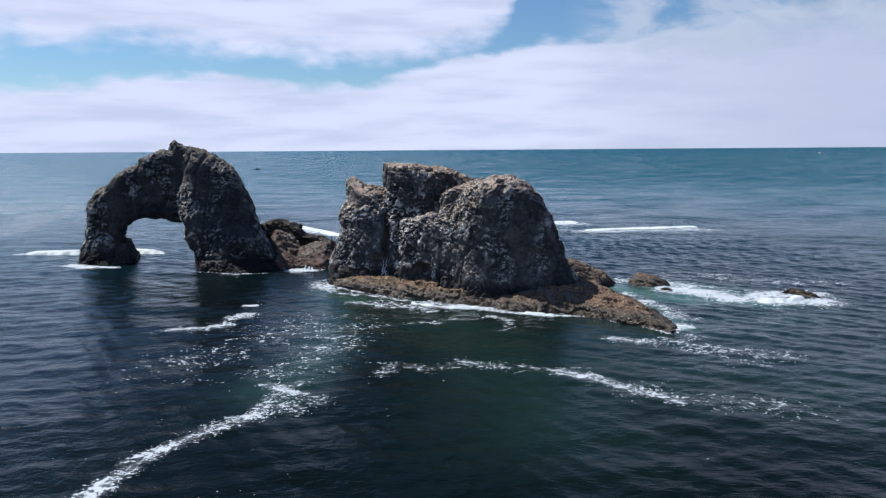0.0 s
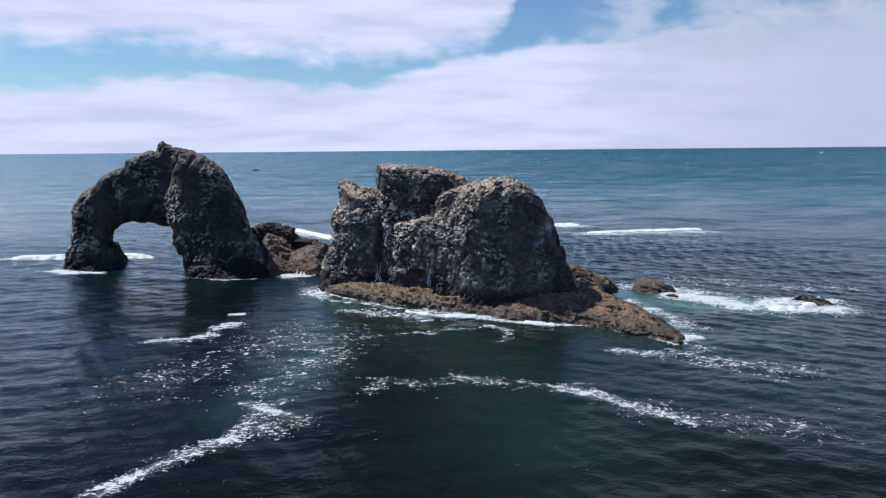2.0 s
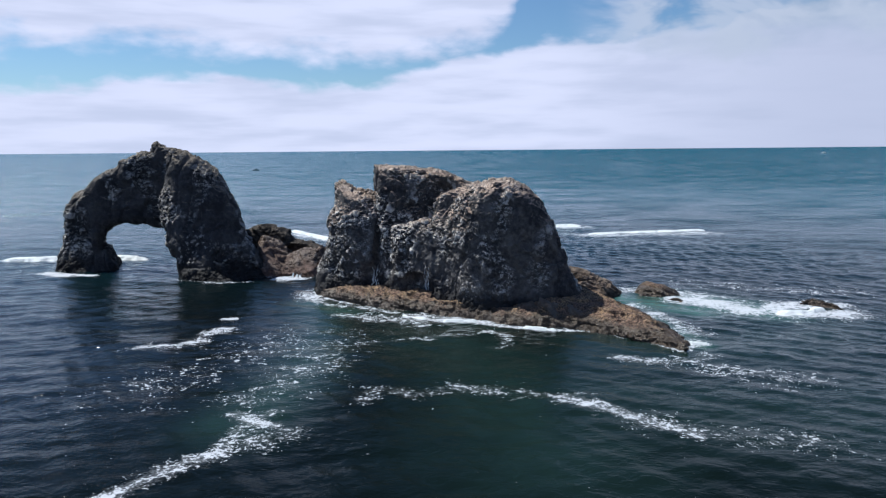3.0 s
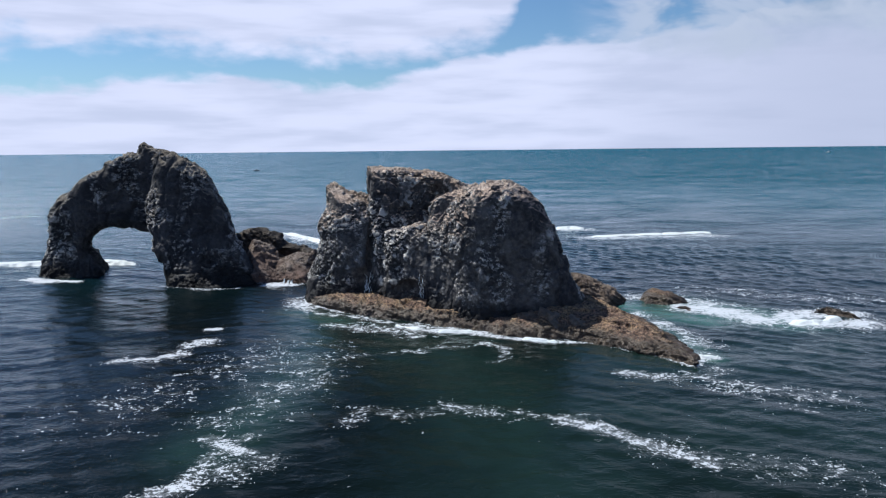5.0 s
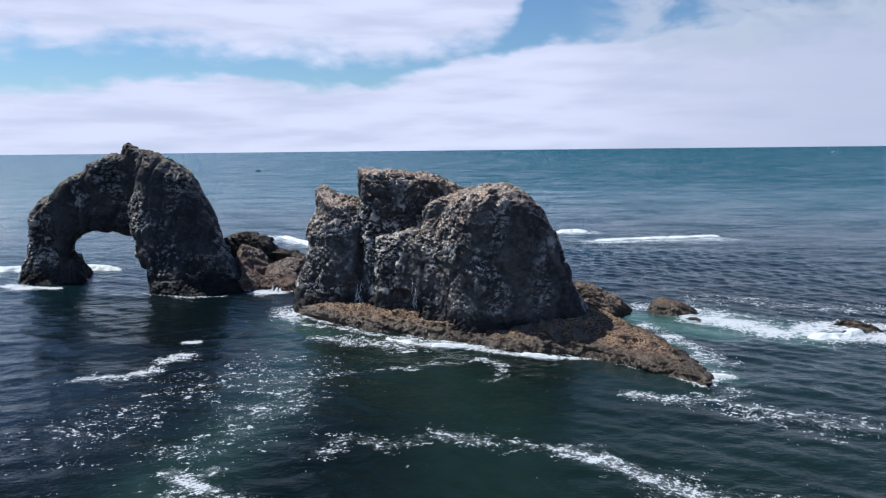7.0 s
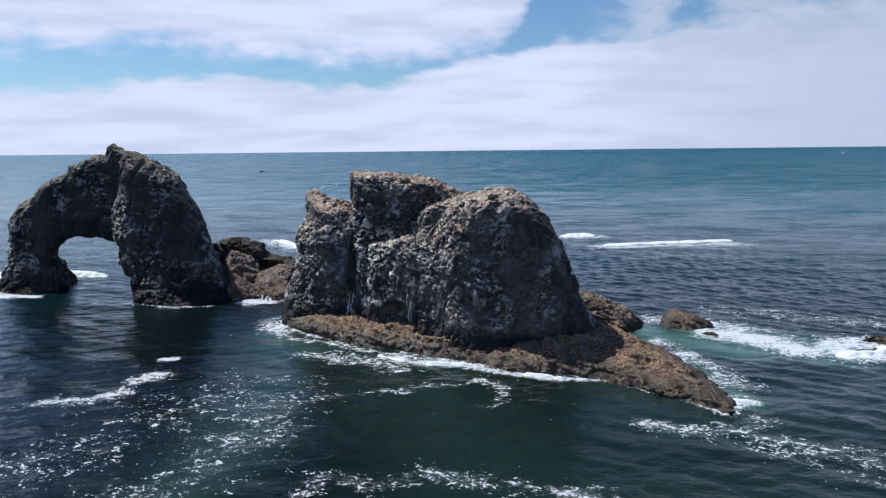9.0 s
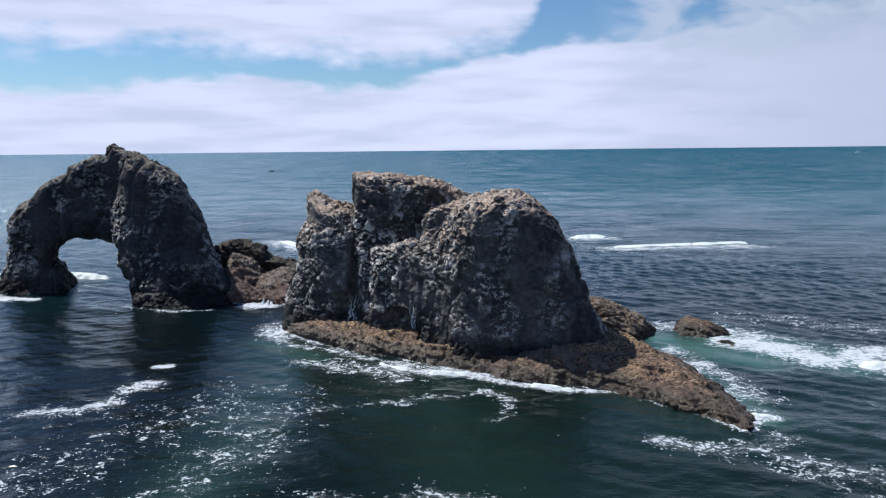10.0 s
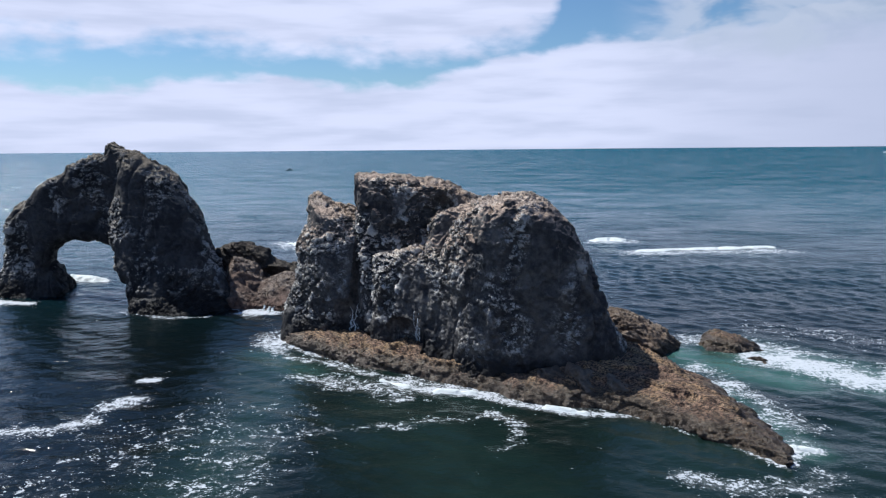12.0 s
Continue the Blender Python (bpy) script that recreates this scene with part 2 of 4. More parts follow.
def sea_material():
    """Sea water with ripples; foam where the foam attribute is dense, green where air and sand cloud the water, and a
    far-off blue that paints in reflected sky.
    """
    m, n = material("sea_water")
    p = n.add("ShaderNodeNewGeometry").outputs["Position"]
    foam = n.add("ShaderNodeAttribute", dict(attribute_name="foam")).outputs["Fac"]
    milk = n.add("ShaderNodeAttribute", dict(attribute_name="milk")).outputs["Fac"]
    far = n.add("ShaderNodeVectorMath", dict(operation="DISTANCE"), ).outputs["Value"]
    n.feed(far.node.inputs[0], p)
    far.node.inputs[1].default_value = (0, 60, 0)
    chop = n.noise(n.stretch(p, (0.72, 1.0, 1.0), (0, 0, 14)), 0.78, 4.0, 0.6, 0.5)
    ripple = n.noise(n.stretch(p, (0.6, 1.0, 1.0), (0, 0, -10)), 1.9, 3.0, 0.6, 0.3)
    swell = n.noise(n.stretch(p, (0.5, 1.0, 1.0), (0, 0, 12)), 0.12, 3.0, 0.5, 0.4)
    relief = n.math("ADD", n.math("MULTIPLY", chop, 0.30), n.math("MULTIPLY", ripple, 0.10))
    relief = n.math("ADD", relief, n.math("MULTIPLY", swell, 1.2))
    sets = n.math("MULTIPLY", n.noise(n.stretch(p, (0.36, 1.0, 1.0), (0, 0, 5)), 0.20, 5.0, 0.68, 0.8), n.math("MULTIPLY", n.step(far, 60.0, 380.0), 2.8))
    relief = n.math("ADD", relief, sets)
    side = n.add("ShaderNodeSeparateXYZ", Vector=p).outputs
    wind = n.math("ADD", 0.60, n.math("MULTIPLY", n.step(n.math("DIVIDE", side[0], n.math("MAXIMUM", side[1], 20.0)), -0.55, 0.45), 1.5))
    bump = n.add("ShaderNodeBump", Height=relief, Strength=1.0, Distance=0.55)
    deep_skylit = n.mix(n.noise(p, 0.02, 3.0), (0.0024, 0.0048, 0.0045), (0.0018, 0.0036, 0.0042))
    # far out, a brighter blue base colour stands in for reflected sky
    deep_skylit = n.mix(n.step(far, 70.0, 420.0), deep_skylit, (0.0085, 0.080, 0.116))
    colour = n.mix(milk, deep_skylit, (0.062, 0.150, 0.130))
    # seen flat over the water, the wave faces turned to the viewer's side hide the others
    patch = n.math("ADD", 0.45, n.noise(n.stretch(p, (1.0, 2.5, 1.0)), 0.006, 4.0, 0.6))
    gust = n.math("SUBTRACT", n.noise(n.stretch(p, (0.55, 1.0, 1.0), (0, 0, 6)), 0.040, 6.0, 0.68, 0.6), 0.5)
    tilt = n.math("ADD", n.math("MULTIPLY", n.math("MULTIPLY", n.step(far, 110.0, 700.0), wind), n.math("MULTIPLY", patch, -0.17)),
                  n.math("MULTIPLY", n.math("MULTIPLY", n.step(far, 90.0, 320.0), gust), -1.3))
    lean = n.add("ShaderNodeCombineXYZ", Y=n.math("MINIMUM", tilt, 0.02)).outputs[0]
    facing = n.add("ShaderNodeVectorMath", dict(operation="ADD"))
    n.feed(facing.inputs[0], bump.outputs[0])
    n.feed(facing.inputs[1], lean)
    unit = n.add("ShaderNodeVectorMath", dict(operation="NORMALIZE"))
    n.feed(unit.inputs[0], facing.outputs[0])
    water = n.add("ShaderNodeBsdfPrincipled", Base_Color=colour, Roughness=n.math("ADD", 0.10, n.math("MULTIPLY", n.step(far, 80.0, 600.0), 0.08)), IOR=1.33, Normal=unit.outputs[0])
    n.feed(water.inputs["Specular IOR Level"], n.math("ADD", 0.10, n.math("MULTIPLY", n.step(far, 25.0, 75.0), 0.42)))
    lace = n.math("ADD", n.math("MULTIPLY", n.noise(n.stretch(p, (0.8, 1.0, 1.0)), 0.40, 3.0, 0.6, 0.8), 1.0), n.math("MULTIPLY", n.noise(n.stretch(p, (0.8, 1.0, 1.0)), 1.5, 4.0, 0.6, 0.7), 1.3))
    lace = n.math("ADD", lace, n.math("MULTIPLY", n.noise(n.stretch(p, (0.85, 1.0, 1.0)), 4.2, 3.0, 0.6, 0.4), 1.1))
    wash = n.math("MULTIPLY", n.step(n.math("ADD", foam, n.math("MULTIPLY", n.math("SUBTRACT", lace, 1.7), 0.5)), 0.26, 0.75), 0.42)
    mask = n.step(n.math("ADD", foam, n.math("SUBTRACT", lace, 1.7)), 0.49, 0.58)
    froth = n.add("ShaderNodeBsdfPrincipled", Base_Color=n.mix(n.noise(p, 2.5, 4.0), (0.38, 0.42, 0.47), (0.64, 0.66, 0.72)), Roughness=0.9)
    both = n.add("ShaderNodeMixShader", Fac=n.math("MAXIMUM", wash, n.math("MULTIPLY", mask, 0.92)))
    n.feed(both.inputs[1], water.outputs[0])
    n.feed(both.inputs[2], froth.outputs[0])
    n.add("ShaderNodeOutputMaterial", Surface=both.outputs[0])
    return m


SEA = sea_material()


def foam_material():
    m, n = material("white_water")
    p = n.add("ShaderNodeNewGeometry").outputs["Position"]
    tone = n.mix(n.noise(p, 0.9, 5.0, 0.65), (0.50, 0.57, 0.60), (0.88, 0.90, 0.92))
    bump = n.add("ShaderNodeBump", Height=n.noise(p, 1.6, 5.0, 0.7), Strength=0.8, Distance=0.4)
    shade = n.add("ShaderNodeBsdfPrincipled", Base_Color=tone, Roughness=0.9, Normal=bump.outputs[0])
    n.add("ShaderNodeOutputMaterial", Surface=shade.outputs[0])
    return m


WHITE_WATER = foam_material()


# ---- rock forms: distance fields, meshed ----
def hash3(i, j, k, seed):
    h = (i * 374761393 + j * 668265263 + k * 1274126177 + seed * 974711) & 0xFFFFFFFF
    h = ((h ^ (h >> 13)) * 1103515245) & 0xFFFFFFFF
    h = ((h ^ (h >> 16)) * 2246822519) & 0xFFFFFFFF
    return h ^ (h >> 15)


def bumps(p, size, seed):
    """Gradient noise, about -1 to 1, on points p (n, 3) with features of that size in metres."""
    q = p / size
    base = np.floor(q).astype(np.int64)
    f = (q - base).astype(np.float32)
    u = f * f * f * (f * (f * 6 - 15) + 10)
    out = np.zeros(len(p), np.float32)
    for a in (0, 1):
        for b in (0, 1):
            for c in (0, 1):
                h = hash3(base[:, 0] + a, base[:, 1] + b, base[:, 2] + c, seed)
                gx = ((h & 1023) / 511.5 - 1).astype(np.float32)
                gy = (((h >> 10) & 1023) / 511.5 - 1).astype(np.float32)
                gz = (((h >> 20) & 1023) / 511.5 - 1).astype(np.float32)
                d = gx * (f[:, 0] - a) + gy * (f[:, 1] - b) + gz * (f[:, 2] - c)
                w3 = (u[:, 0] if a else 1 - u[:, 0]) * (u[:, 1] if b else 1 - u[:, 1]) * (u[:, 2] if c else 1 - u[:, 2])
                out += d * w3
    return out * 1.4


def outline_distance(poly, x, y):
    """Signed distance from points to a closed outline, below zero inside."""
    px, py = np.array(poly, float).T
    qx, qy = np.roll(px, -1), np.roll(py, -1)
    best, inside = np.full(x.shape, 1e9), np.zeros(x.shape, bool)
    for ax, ay, bx, by in zip(px, py, qx, qy):
        ex, ey = bx - ax, by - ay
        t = np.clip(((x - ax) * ex + (y - ay) * ey) / (ex * ex + ey * ey + 1e-9), 0, 1)
        best = np.minimum(best, (x - ax - t * ex) ** 2 + (y - ay - t * ey) ** 2)
        cross = (ay > y) != (by > y)
        inside ^= cross & (x < ex * (y - ay) / (by - ay + 1e-12) + ax)
    return np.where(inside, -1, 1) * np.sqrt(best)


def smax(a, b, k):
    h = np.maximum(k - np.abs(a - b), 0) / k
    return np.maximum(a, b) + h * h * k * 0.25


def mesh_field(name, field, lo, h):
    """A closed quad mesh on the zero level of a field sampled at spacing h from the corner lo (surface nets)."""
    neg = field < 0
    nx, ny, nz = field.shape
    count = np.zeros((nx - 1, ny - 1, nz - 1), np.int8)
    for a in (0, 1):
        for b in (0, 1):
            for c in (0, 1):
                count += neg[a:nx - 1 + a, b:ny - 1 + b, c:nz - 1 + c]
    cells = np.argwhere((count > 0) & (count < 8))
    index = np.full(count.shape, -1, np.int64)
    index[tuple(cells.T)] = np.arange(len(cells))
    total, hits = np.zeros((len(cells), 3)), np.zeros(len(cells))
    corners = [(a, b, c) for a in (0, 1) for b in (0, 1) for c in (0, 1)]
    value = {k: field[tuple((cells + k).T)] for k in corners}
    for k in corners:
        for axis in range(3):
            if k[axis] == 0:
                k2 = tuple(1 if i == axis else v for i, v in enumerate(k))
                v1, v2 = value[k], value[k2]
                on = (v1 < 0) != (v2 < 0)
                t = np.where(on, v1 / np.where(on, v1 - v2, 1), 0)
                pt = np.repeat(np.array([k], float), len(cells), 0)
                pt[:, axis] += t
                total[on] += pt[on]
                hits += on
    verts = (cells + total / hits[:, None]) * h + np.array(lo)
    quads = []
    for axis in range(3):
        b, c = (axis + 1) % 3, (axis + 2) % 3
        sl1 = [slice(1, -1)] * 3
        sl2 = [slice(1, -1)] * 3
        sl1[axis], sl2[axis] = slice(0, -1), slice(1, None)
        n1, n2 = neg[tuple(sl1)], neg[tuple(sl2)]
        offset = np.array([1, 1, 1])
        offset[axis] = 0
        for flip, where in ((False, n1 & ~n2), (True, ~n1 & n2)):
            e = np.argwhere(where) + offset
            db, dc = np.zeros(3, int), np.zeros(3, int)
            db[b], dc[c] = 1, 1
            q = [index[tuple(v.T)] for v in (e - db - dc, e - dc, e, e - db)]
            quads.append(np.stack(q[::-1] if flip else q, 1))
    quads = np.concatenate(quads)
    quads = quads[(quads >= 0).all(1)]
    me = bpy.data.meshes.new(name)
    me.vertices.add(len(verts))
    me.vertices.foreach_set("co", verts.astype(np.float32).ravel())
    me.loops.add(quads.size)
    me.loops.foreach_set("vertex_index", quads.astype(np.int32).ravel())
    me.polygons.add(len(quads))
    me.polygons.foreach_set("loop_start", np.arange(0, quads.size, 4, dtype=np.int32))
    me.update(calc_edges=True)
    me.validate()
    me.polygons.foreach_set("use_smooth", np.ones(len(me.polygons), bool))
    return me


def blocks(p, size, seed):
    """Broken rock: each nearest cell is a flat face of its own tilt and height, about -1 to 1."""
    q = p / size
    base = np.floor(q).astype(np.int64)
    best = np.full(len(p), 1e9, np.float32)
    out = np.zeros(len(p), np.float32)
    for a in (-1, 0, 1):
        for b in (-1, 0, 1):
            for c in (-1, 0, 1):
                i, j, k = base[:, 0] + a, base[:, 1] + b, base[:, 2] + c
                h, g = hash3(i, j, k, seed), hash3(i, j, k, seed + 5)
                d = [(q[:, n] - (v + ((h >> (10 * n)) & 1023) / 1023.0)).astype(np.float32) for n, v in enumerate((i, j, k))]
                far = d[0] ** 2 + d[1] ** 2 + d[2] ** 2
                tilt = [(((g >> (8 * n)) & 255) / 127.5 - 1).astype(np.float32) for n in range(4)]
                value = d[0] * tilt[0] + d[1] * tilt[1] + d[2] * tilt[2] + 0.35 * tilt[3]
                near = far < best
                best = np.where(near, far, best)
                out = np.where(near, value, out)
    return out


def pillows(p, size, seed):
    """Rounded knobs crowded together, about -0.85 in the joints to 0.15 on the crowns."""
    q = p / size
    base = np.floor(q).astype(np.int64)
    best, second = np.full(len(p), 9.0, np.float32), np.full(len(p), 9.0, np.float32)
    for a in (-1, 0, 1):
        for b in (-1, 0, 1):
            for c in (-1, 0, 1):
                i, j, k = base[:, 0] + a, base[:, 1] + b, base[:, 2] + c
                h = hash3(i, j, k, seed)
                far = sum((q[:, n] - (v + ((h >> (10 * n)) & 1023) / 1023.0)).astype(np.float32) ** 2 for n, v in enumerate((i, j, k)))
                second = np.minimum(second, np.maximum(best, far))
                best = np.minimum(best, far)
    gap = np.sqrt(second) - np.sqrt(best)
    return np.minimum(1.0, gap * 2.4) ** 0.6 - 0.85


def ruggedness(p, normal, seed):
    """Where the rock is broken into knobs and paled: patches, slopes more than sheer walls, and the sunward side more.
    """
    return np.clip(0.22 + 2.4 * bumps(p * np.array([1.0, 1.0, 0.7]), 6.5, seed + 333) + 0.9 * normal[:, 2] - 0.25 * normal[:, 0], 0.0, 1.2).astype(np.float32)


def relief_of(p, rugged, layers, seed, which):
    """Depth by which the rock is worn back at points p. layers: (kind, size, depth, squash), with the bedding's normal for kind bed."""
    add = np.zeros(len(p), np.float32)
    warp = np.stack([bumps(p, 5.0, seed + 91 + i) for i in range(3)], 1) * 0.8
    twist = np.stack([bumps(p, 1.7, seed + 191 + i) for i in range(3)], 1) * 0.55 if which else warp
    worn = np.clip(0.62 + 1.1 * bumps(p, 6.5, seed + 300), 0.2, 1.2)
    for i, (kind, size, depth, squash) in enumerate(layers):
        if (size < 3) != which:
            continue
        if kind == "block":
            add += blocks((p + warp) * np.array(squash), size, seed + 7 * i) * depth * worn
            continue
        if kind == "chip":
            add += blocks((p + warp + twist) * np.array(squash), size, seed + 7 * i) * depth * np.minimum(1.0, 0.15 + rugged)
            continue
        if kind == "pillow":
            add -= pillows((p + warp * 0.4 + twist) * np.array(squash), size, seed + 7 * i) * depth * rugged
            continue
        n = bumps((p + warp) * np.array(squash if kind != "bed" else (0.5, 0.5, 0.5)), size, seed + 7 * i)
        if kind == "lump":
            n = (0.35 - np.abs(n) * 1.6) * (worn if which else 1)
        elif kind == "bed":
            d = (p + warp * 0.6) @ np.array(squash) / size + n * 0.25
            n = (d - np.floor(d)) ** 1.5 - 0.4
        elif kind == "crack":
            n = np.maximum(0, 0.16 - np.abs(n)) * 5
        add += n * depth
    return add


def carve(me, layers, seed, shrink=0.28):
    """Wears rock relief into a mesh, the broad forms first, then the fine ones."""
    count = len(me.vertices)
    co, out = np.empty(count * 3, np.float32), np.empty(count * 3, np.float32)
    for fine in (False, True):
        me.update()
        me.vertices.foreach_get("co", co)
        me.vertex_normals.foreach_get("vector", out)
        p, normal = co.reshape(-1, 3).astype(float), out.reshape(-1, 3)
        rugged = ruggedness(p, normal, seed)
        depth = relief_of(p, rugged, layers, seed, fine)
        moved = p - normal * (depth + (0.0 if fine else shrink))[:, None]
        me.vertices.foreach_set("co", moved.astype(np.float32).ravel())
    me.update()
    me.attributes.new("rugged", "FLOAT", "POINT").data.foreach_set("value", rugged)
    # proud crowns are paled by the rock colour, as if catching sun
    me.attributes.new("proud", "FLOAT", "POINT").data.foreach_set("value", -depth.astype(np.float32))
    return me


BED = -4.0
CRAGGY = [("soft", 6.0, 1.0, (1, 1, 0.7)), ("lump", 2.6, 0.4, (1, 1, 1)), ("block", 2.4, 0.8, (1, 1, 1.3)), ("bed", 2.6, 1.3, (0.55, -0.15, 0.8)), ("bed", 0.9, 0.35, (0.5, 0.1, 0.85)), ("lump", 0.8, 0.3, (1, 1, 1.4))]
FACE = [("soft", 8.0, 1.3, (1, 1, 0.5)), ("lump", 3.6, 0.38, (1, 1, 0.6)), ("crack", 5.0, 0.45, (1, 1, 0.3)),
        ("block", 2.4, 0.45, (1, 1, 1.1)), ("block", 0.9, 0.20, (1, 1, 1.3)),
        ("pillow", 1.7, 0.18, (0.9, 0.9, 1.1)), ("chip", 0.75, 0.26, (0.9, 0.9, 1.2)), ("pillow", 0.5, 0.20, (0.9, 0.9, 1.2))]


def face_body(name, poly, front, depth, seed, h=0.17, soft=3.0, layers=FACE, foot=0.0, skew=0.0, hollows=(), shrink=0.28):
    """A rock body: an outline seen from the front (x, z), a leaning and bowed front (y0, per x, per z, x0, z0, bow, turn) and a depth.
    skew: how far the body runs sideways for each metre of depth."""
    px, pz = np.array(poly).T
    y0, bx, bz, x0, z0, bow, lean = front
    lo = np.array([px.min() - 3, y0 - 12, BED])
    hi = np.array([px.max() + 3, y0 + depth + 14, pz.max() + 3])
    lo[0] += min(0, skew * depth)
    hi[0] += max(0, skew * depth)
    xs, ys, zs = [np.arange(a, b, h) for a, b in zip(lo, hi)]
    gx, gz = np.meshgrid(xs, zs, indexing="ij")
    side = outline_distance(poly, gx, gz)
    plane = y0 + bx * (gx - x0) + bz * (gz - z0) + bow * (gx - x0) ** 2 - foot * np.exp(-(gz - WATER) / 3.0)
    if lean:
        plane = plane + lean * np.maximum(0, x0 - 3 - gx) ** 2 * (1 + 2.0 * np.clip((gz - 12) / 12, 0, 1))
    back = y0 + depth + bx * (gx - x0) - bz * (gz - z0) - bow * (gx - x0) ** 2
    y = ys[None, :, None]
    if skew:
        shift = skew * (ys - y0)
        at = np.clip((xs[:, None] - shift[None, :] - xs[0]) / h, 0, len(xs) - 1.001)
        i0 = at.astype(int)
        part_of = (at - i0)[:, :, None]
        field = side[i0] * (1 - part_of) + side[i0 + 1] * part_of
    else:
        field = np.broadcast_to(side[:, None, :], (len(xs), len(ys), len(zs)))
    field = smax(field, (plane[:, None, :] - y) * 0.92, soft)
    field = smax(field, (y - back[:, None, :]) * 0.92, soft)
    for (cx, cy, cz), (rx, ry, rz) in hollows:
        d = np.sqrt(((xs - cx) / rx)[:, None, None] ** 2 + ((ys - cy) / ry)[None, :, None] ** 2 + ((zs - cz) / rz)[None, None, :] ** 2)
        field = smax(field, (1 - d) * min(rx, ry, rz), 1.2)
    field = field.astype(np.float32)
    field[:, :, 0] = np.maximum(field[:, :, 0], 0.01)
    return carve(mesh_field(name, field, lo, h), layers, seed, shrink)


def mound_body(name, poly, top, seed, h=0.22, soft=1.2, layers=None, high=8.0):
    """A low rock: a plan outline and a height that top(x, y, inset) gives over it."""
    px, py = np.array(poly).T
    lo = np.array([px.min() - 2, py.min() - 2, BED + 1.5])
    hi = np.array([px.max() + 2, py.max() + 2, high])
    xs, ys, zs = [np.arange(a, b, h) for a, b in zip(lo, hi)]
    gx, gy = np.meshgrid(xs, ys, indexing="ij")
    inset = -outline_distance(poly, gx, gy)
    height = top(gx, gy, inset)
    z = zs[None, None, :]
    field = (z - height[:, :, None]) * 0.75
    field = smax(field, np.broadcast_to((-inset - 1.0)[:, :, None], field.shape), soft)
    field = field.astype(np.float32)
    field[:, :, 0] = np.maximum(field[:, :, 0], 0.01)
    return carve(mesh_field(name, field, lo, h), layers or LOW, seed)


LOW = [("soft", 4.0, 0.45, (1, 1, 1)), ("block", 1.5, 0.26, (0.7, 1.2, 1)), ("block", 0.7, 0.20, (0.7, 1.3, 1)), ("lump", 0.75, 0.2, (0.7, 1.3, 1)), ("crack", 2.5, 0.3, (0.5, 1.3, 1)),
       ("bed", 1.7, 0.30, (0.45, 0.55, 0.75)), ("pillow", 0.8, 0.16, (0.8, 1.2, 1))]


def thing(name, place, label, category, group=""):
    ob = new(name)
    ob.location = place
    bpy.context.view_layer.update()
    return tagged(ob, label, category, group)


def part(name, mesh, mat, parent, label=""):
    ob = new(name, mesh)
    mesh.materials.clear()
    mesh.materials.append(mat)
    ob.parent = parent
    ob.matrix_parent_inverse = Matrix.Translation(parent.location).inverted()
    return tagged(ob, label)


# ---- the sea stack ----
TOWER = [(-27.5, -4), (-26.5, 0.9), (-26, 3.8), (-25.2, 6.4), (-23.8, 9.7), (-23.4, 12.5), (-24, 13.8), (-23.4, 15.8), (-21.8, 17.8), (-22, 21.6), (-21.1, 22.6), (-19.4, 21.8), (-15.7, 21.1), (-11.5, 21.1), (-10.4, 16.8), (-9.9, 13.1), (-9, -4)]
BLOCK = [(-13.6, 13.5), (-13.4, 20.6), (-13.9, 23.5), (-13.4, 26.3), (-10.2, 26.2), (-5.3, 25.9), (-1.6, 25.4), (2.2, 24.7), (4, 23.5), (7.5, 21), (8.5, 11.7), (8, -4), (-13, -4)]
BUTTRESS = [(-11.4, -4), (-11.2, 4.2), (-10.9, 10.8), (-10.4, 14.5), (-9.2, 15.2), (-6.2, 15.9), (-1.9, 16.9), (0.5, 17.6), (6, 16.6), (8.5, 3), (9, -4)]
KNOB = [(-1.8, 11.6), (-1.7, 20.3), (-0.6, 21.7), (3.2, 23), (6.5, 23.3), (9.5, 21.9), (9.5, 11.6)]
DOME = [(-3.2, 13.3), (-2.6, 16.8), (1.2, 18.8), (4.2, 21.2), (6.4, 23.2), (10, 24), (12.5, 24.2), (14.8, 23.5), (16.6, 22.2), (17.8, 20.4), (19.9, 17.2), (21.2, 14.8), (21.9, 11.7), (22.9, 10.1), (24.6, 6.2), (26.2, 3.7), (27.5, 0.3), (28.4, -4), (-4, -4), (-4.4, 8)]
SKIRT = [(-27.5, 153), (-26.6, 150.1), (-21, 143.7), (-14.5, 139.2), (-10.5, 136.9), (-4.8, 134.5), (-1.2, 132.1), (4, 129.4), (8.2, 127.4),
         (12.1, 124.4), (15.8, 123.4), (19.7, 123.0), (23.6, 122.0), (27.2, 118.8), (30.6, 115.2), (33.9, 111.8), (36.6, 108.0), (38.4, 111.0),
         (38.3, 120.8), (36.7, 128.6), (33.9, 136.7), (31.4, 141.2), (26, 146), (0, 150), (-24, 160)]


def skirt_top(x, y, inset):
    full = np.interp(x, [-27, -10, 4, 12, 20, 28, 34, 38], [2.9, 2.8, 2.9, 2.7, 3.8, 4.0, 3.0, 2.4])
    p = np.stack([x.ravel(), y.ravel(), np.zeros(x.size)], 1)
    inner = inset + (bumps(p, 4.5, 57) * 0.9 + bumps(p, 1.6, 58) * 0.35).reshape(x.shape)
    wide = np.interp(x, [0, 20, 30], [1.0, 1.5, 2.0])
    ledges = sum(share / (1 + np.exp(-(inner - at * wide) / 0.16)) for share, at in ((0.62, -0.25), (0.22, 1.6), (0.14, 3.4)))
    return WATER - 0.5 + (full + 0.5) * (0.75 * ledges + 0.30 * (1 - np.exp(-np.maximum(0, inset + 0.2) / wide)))


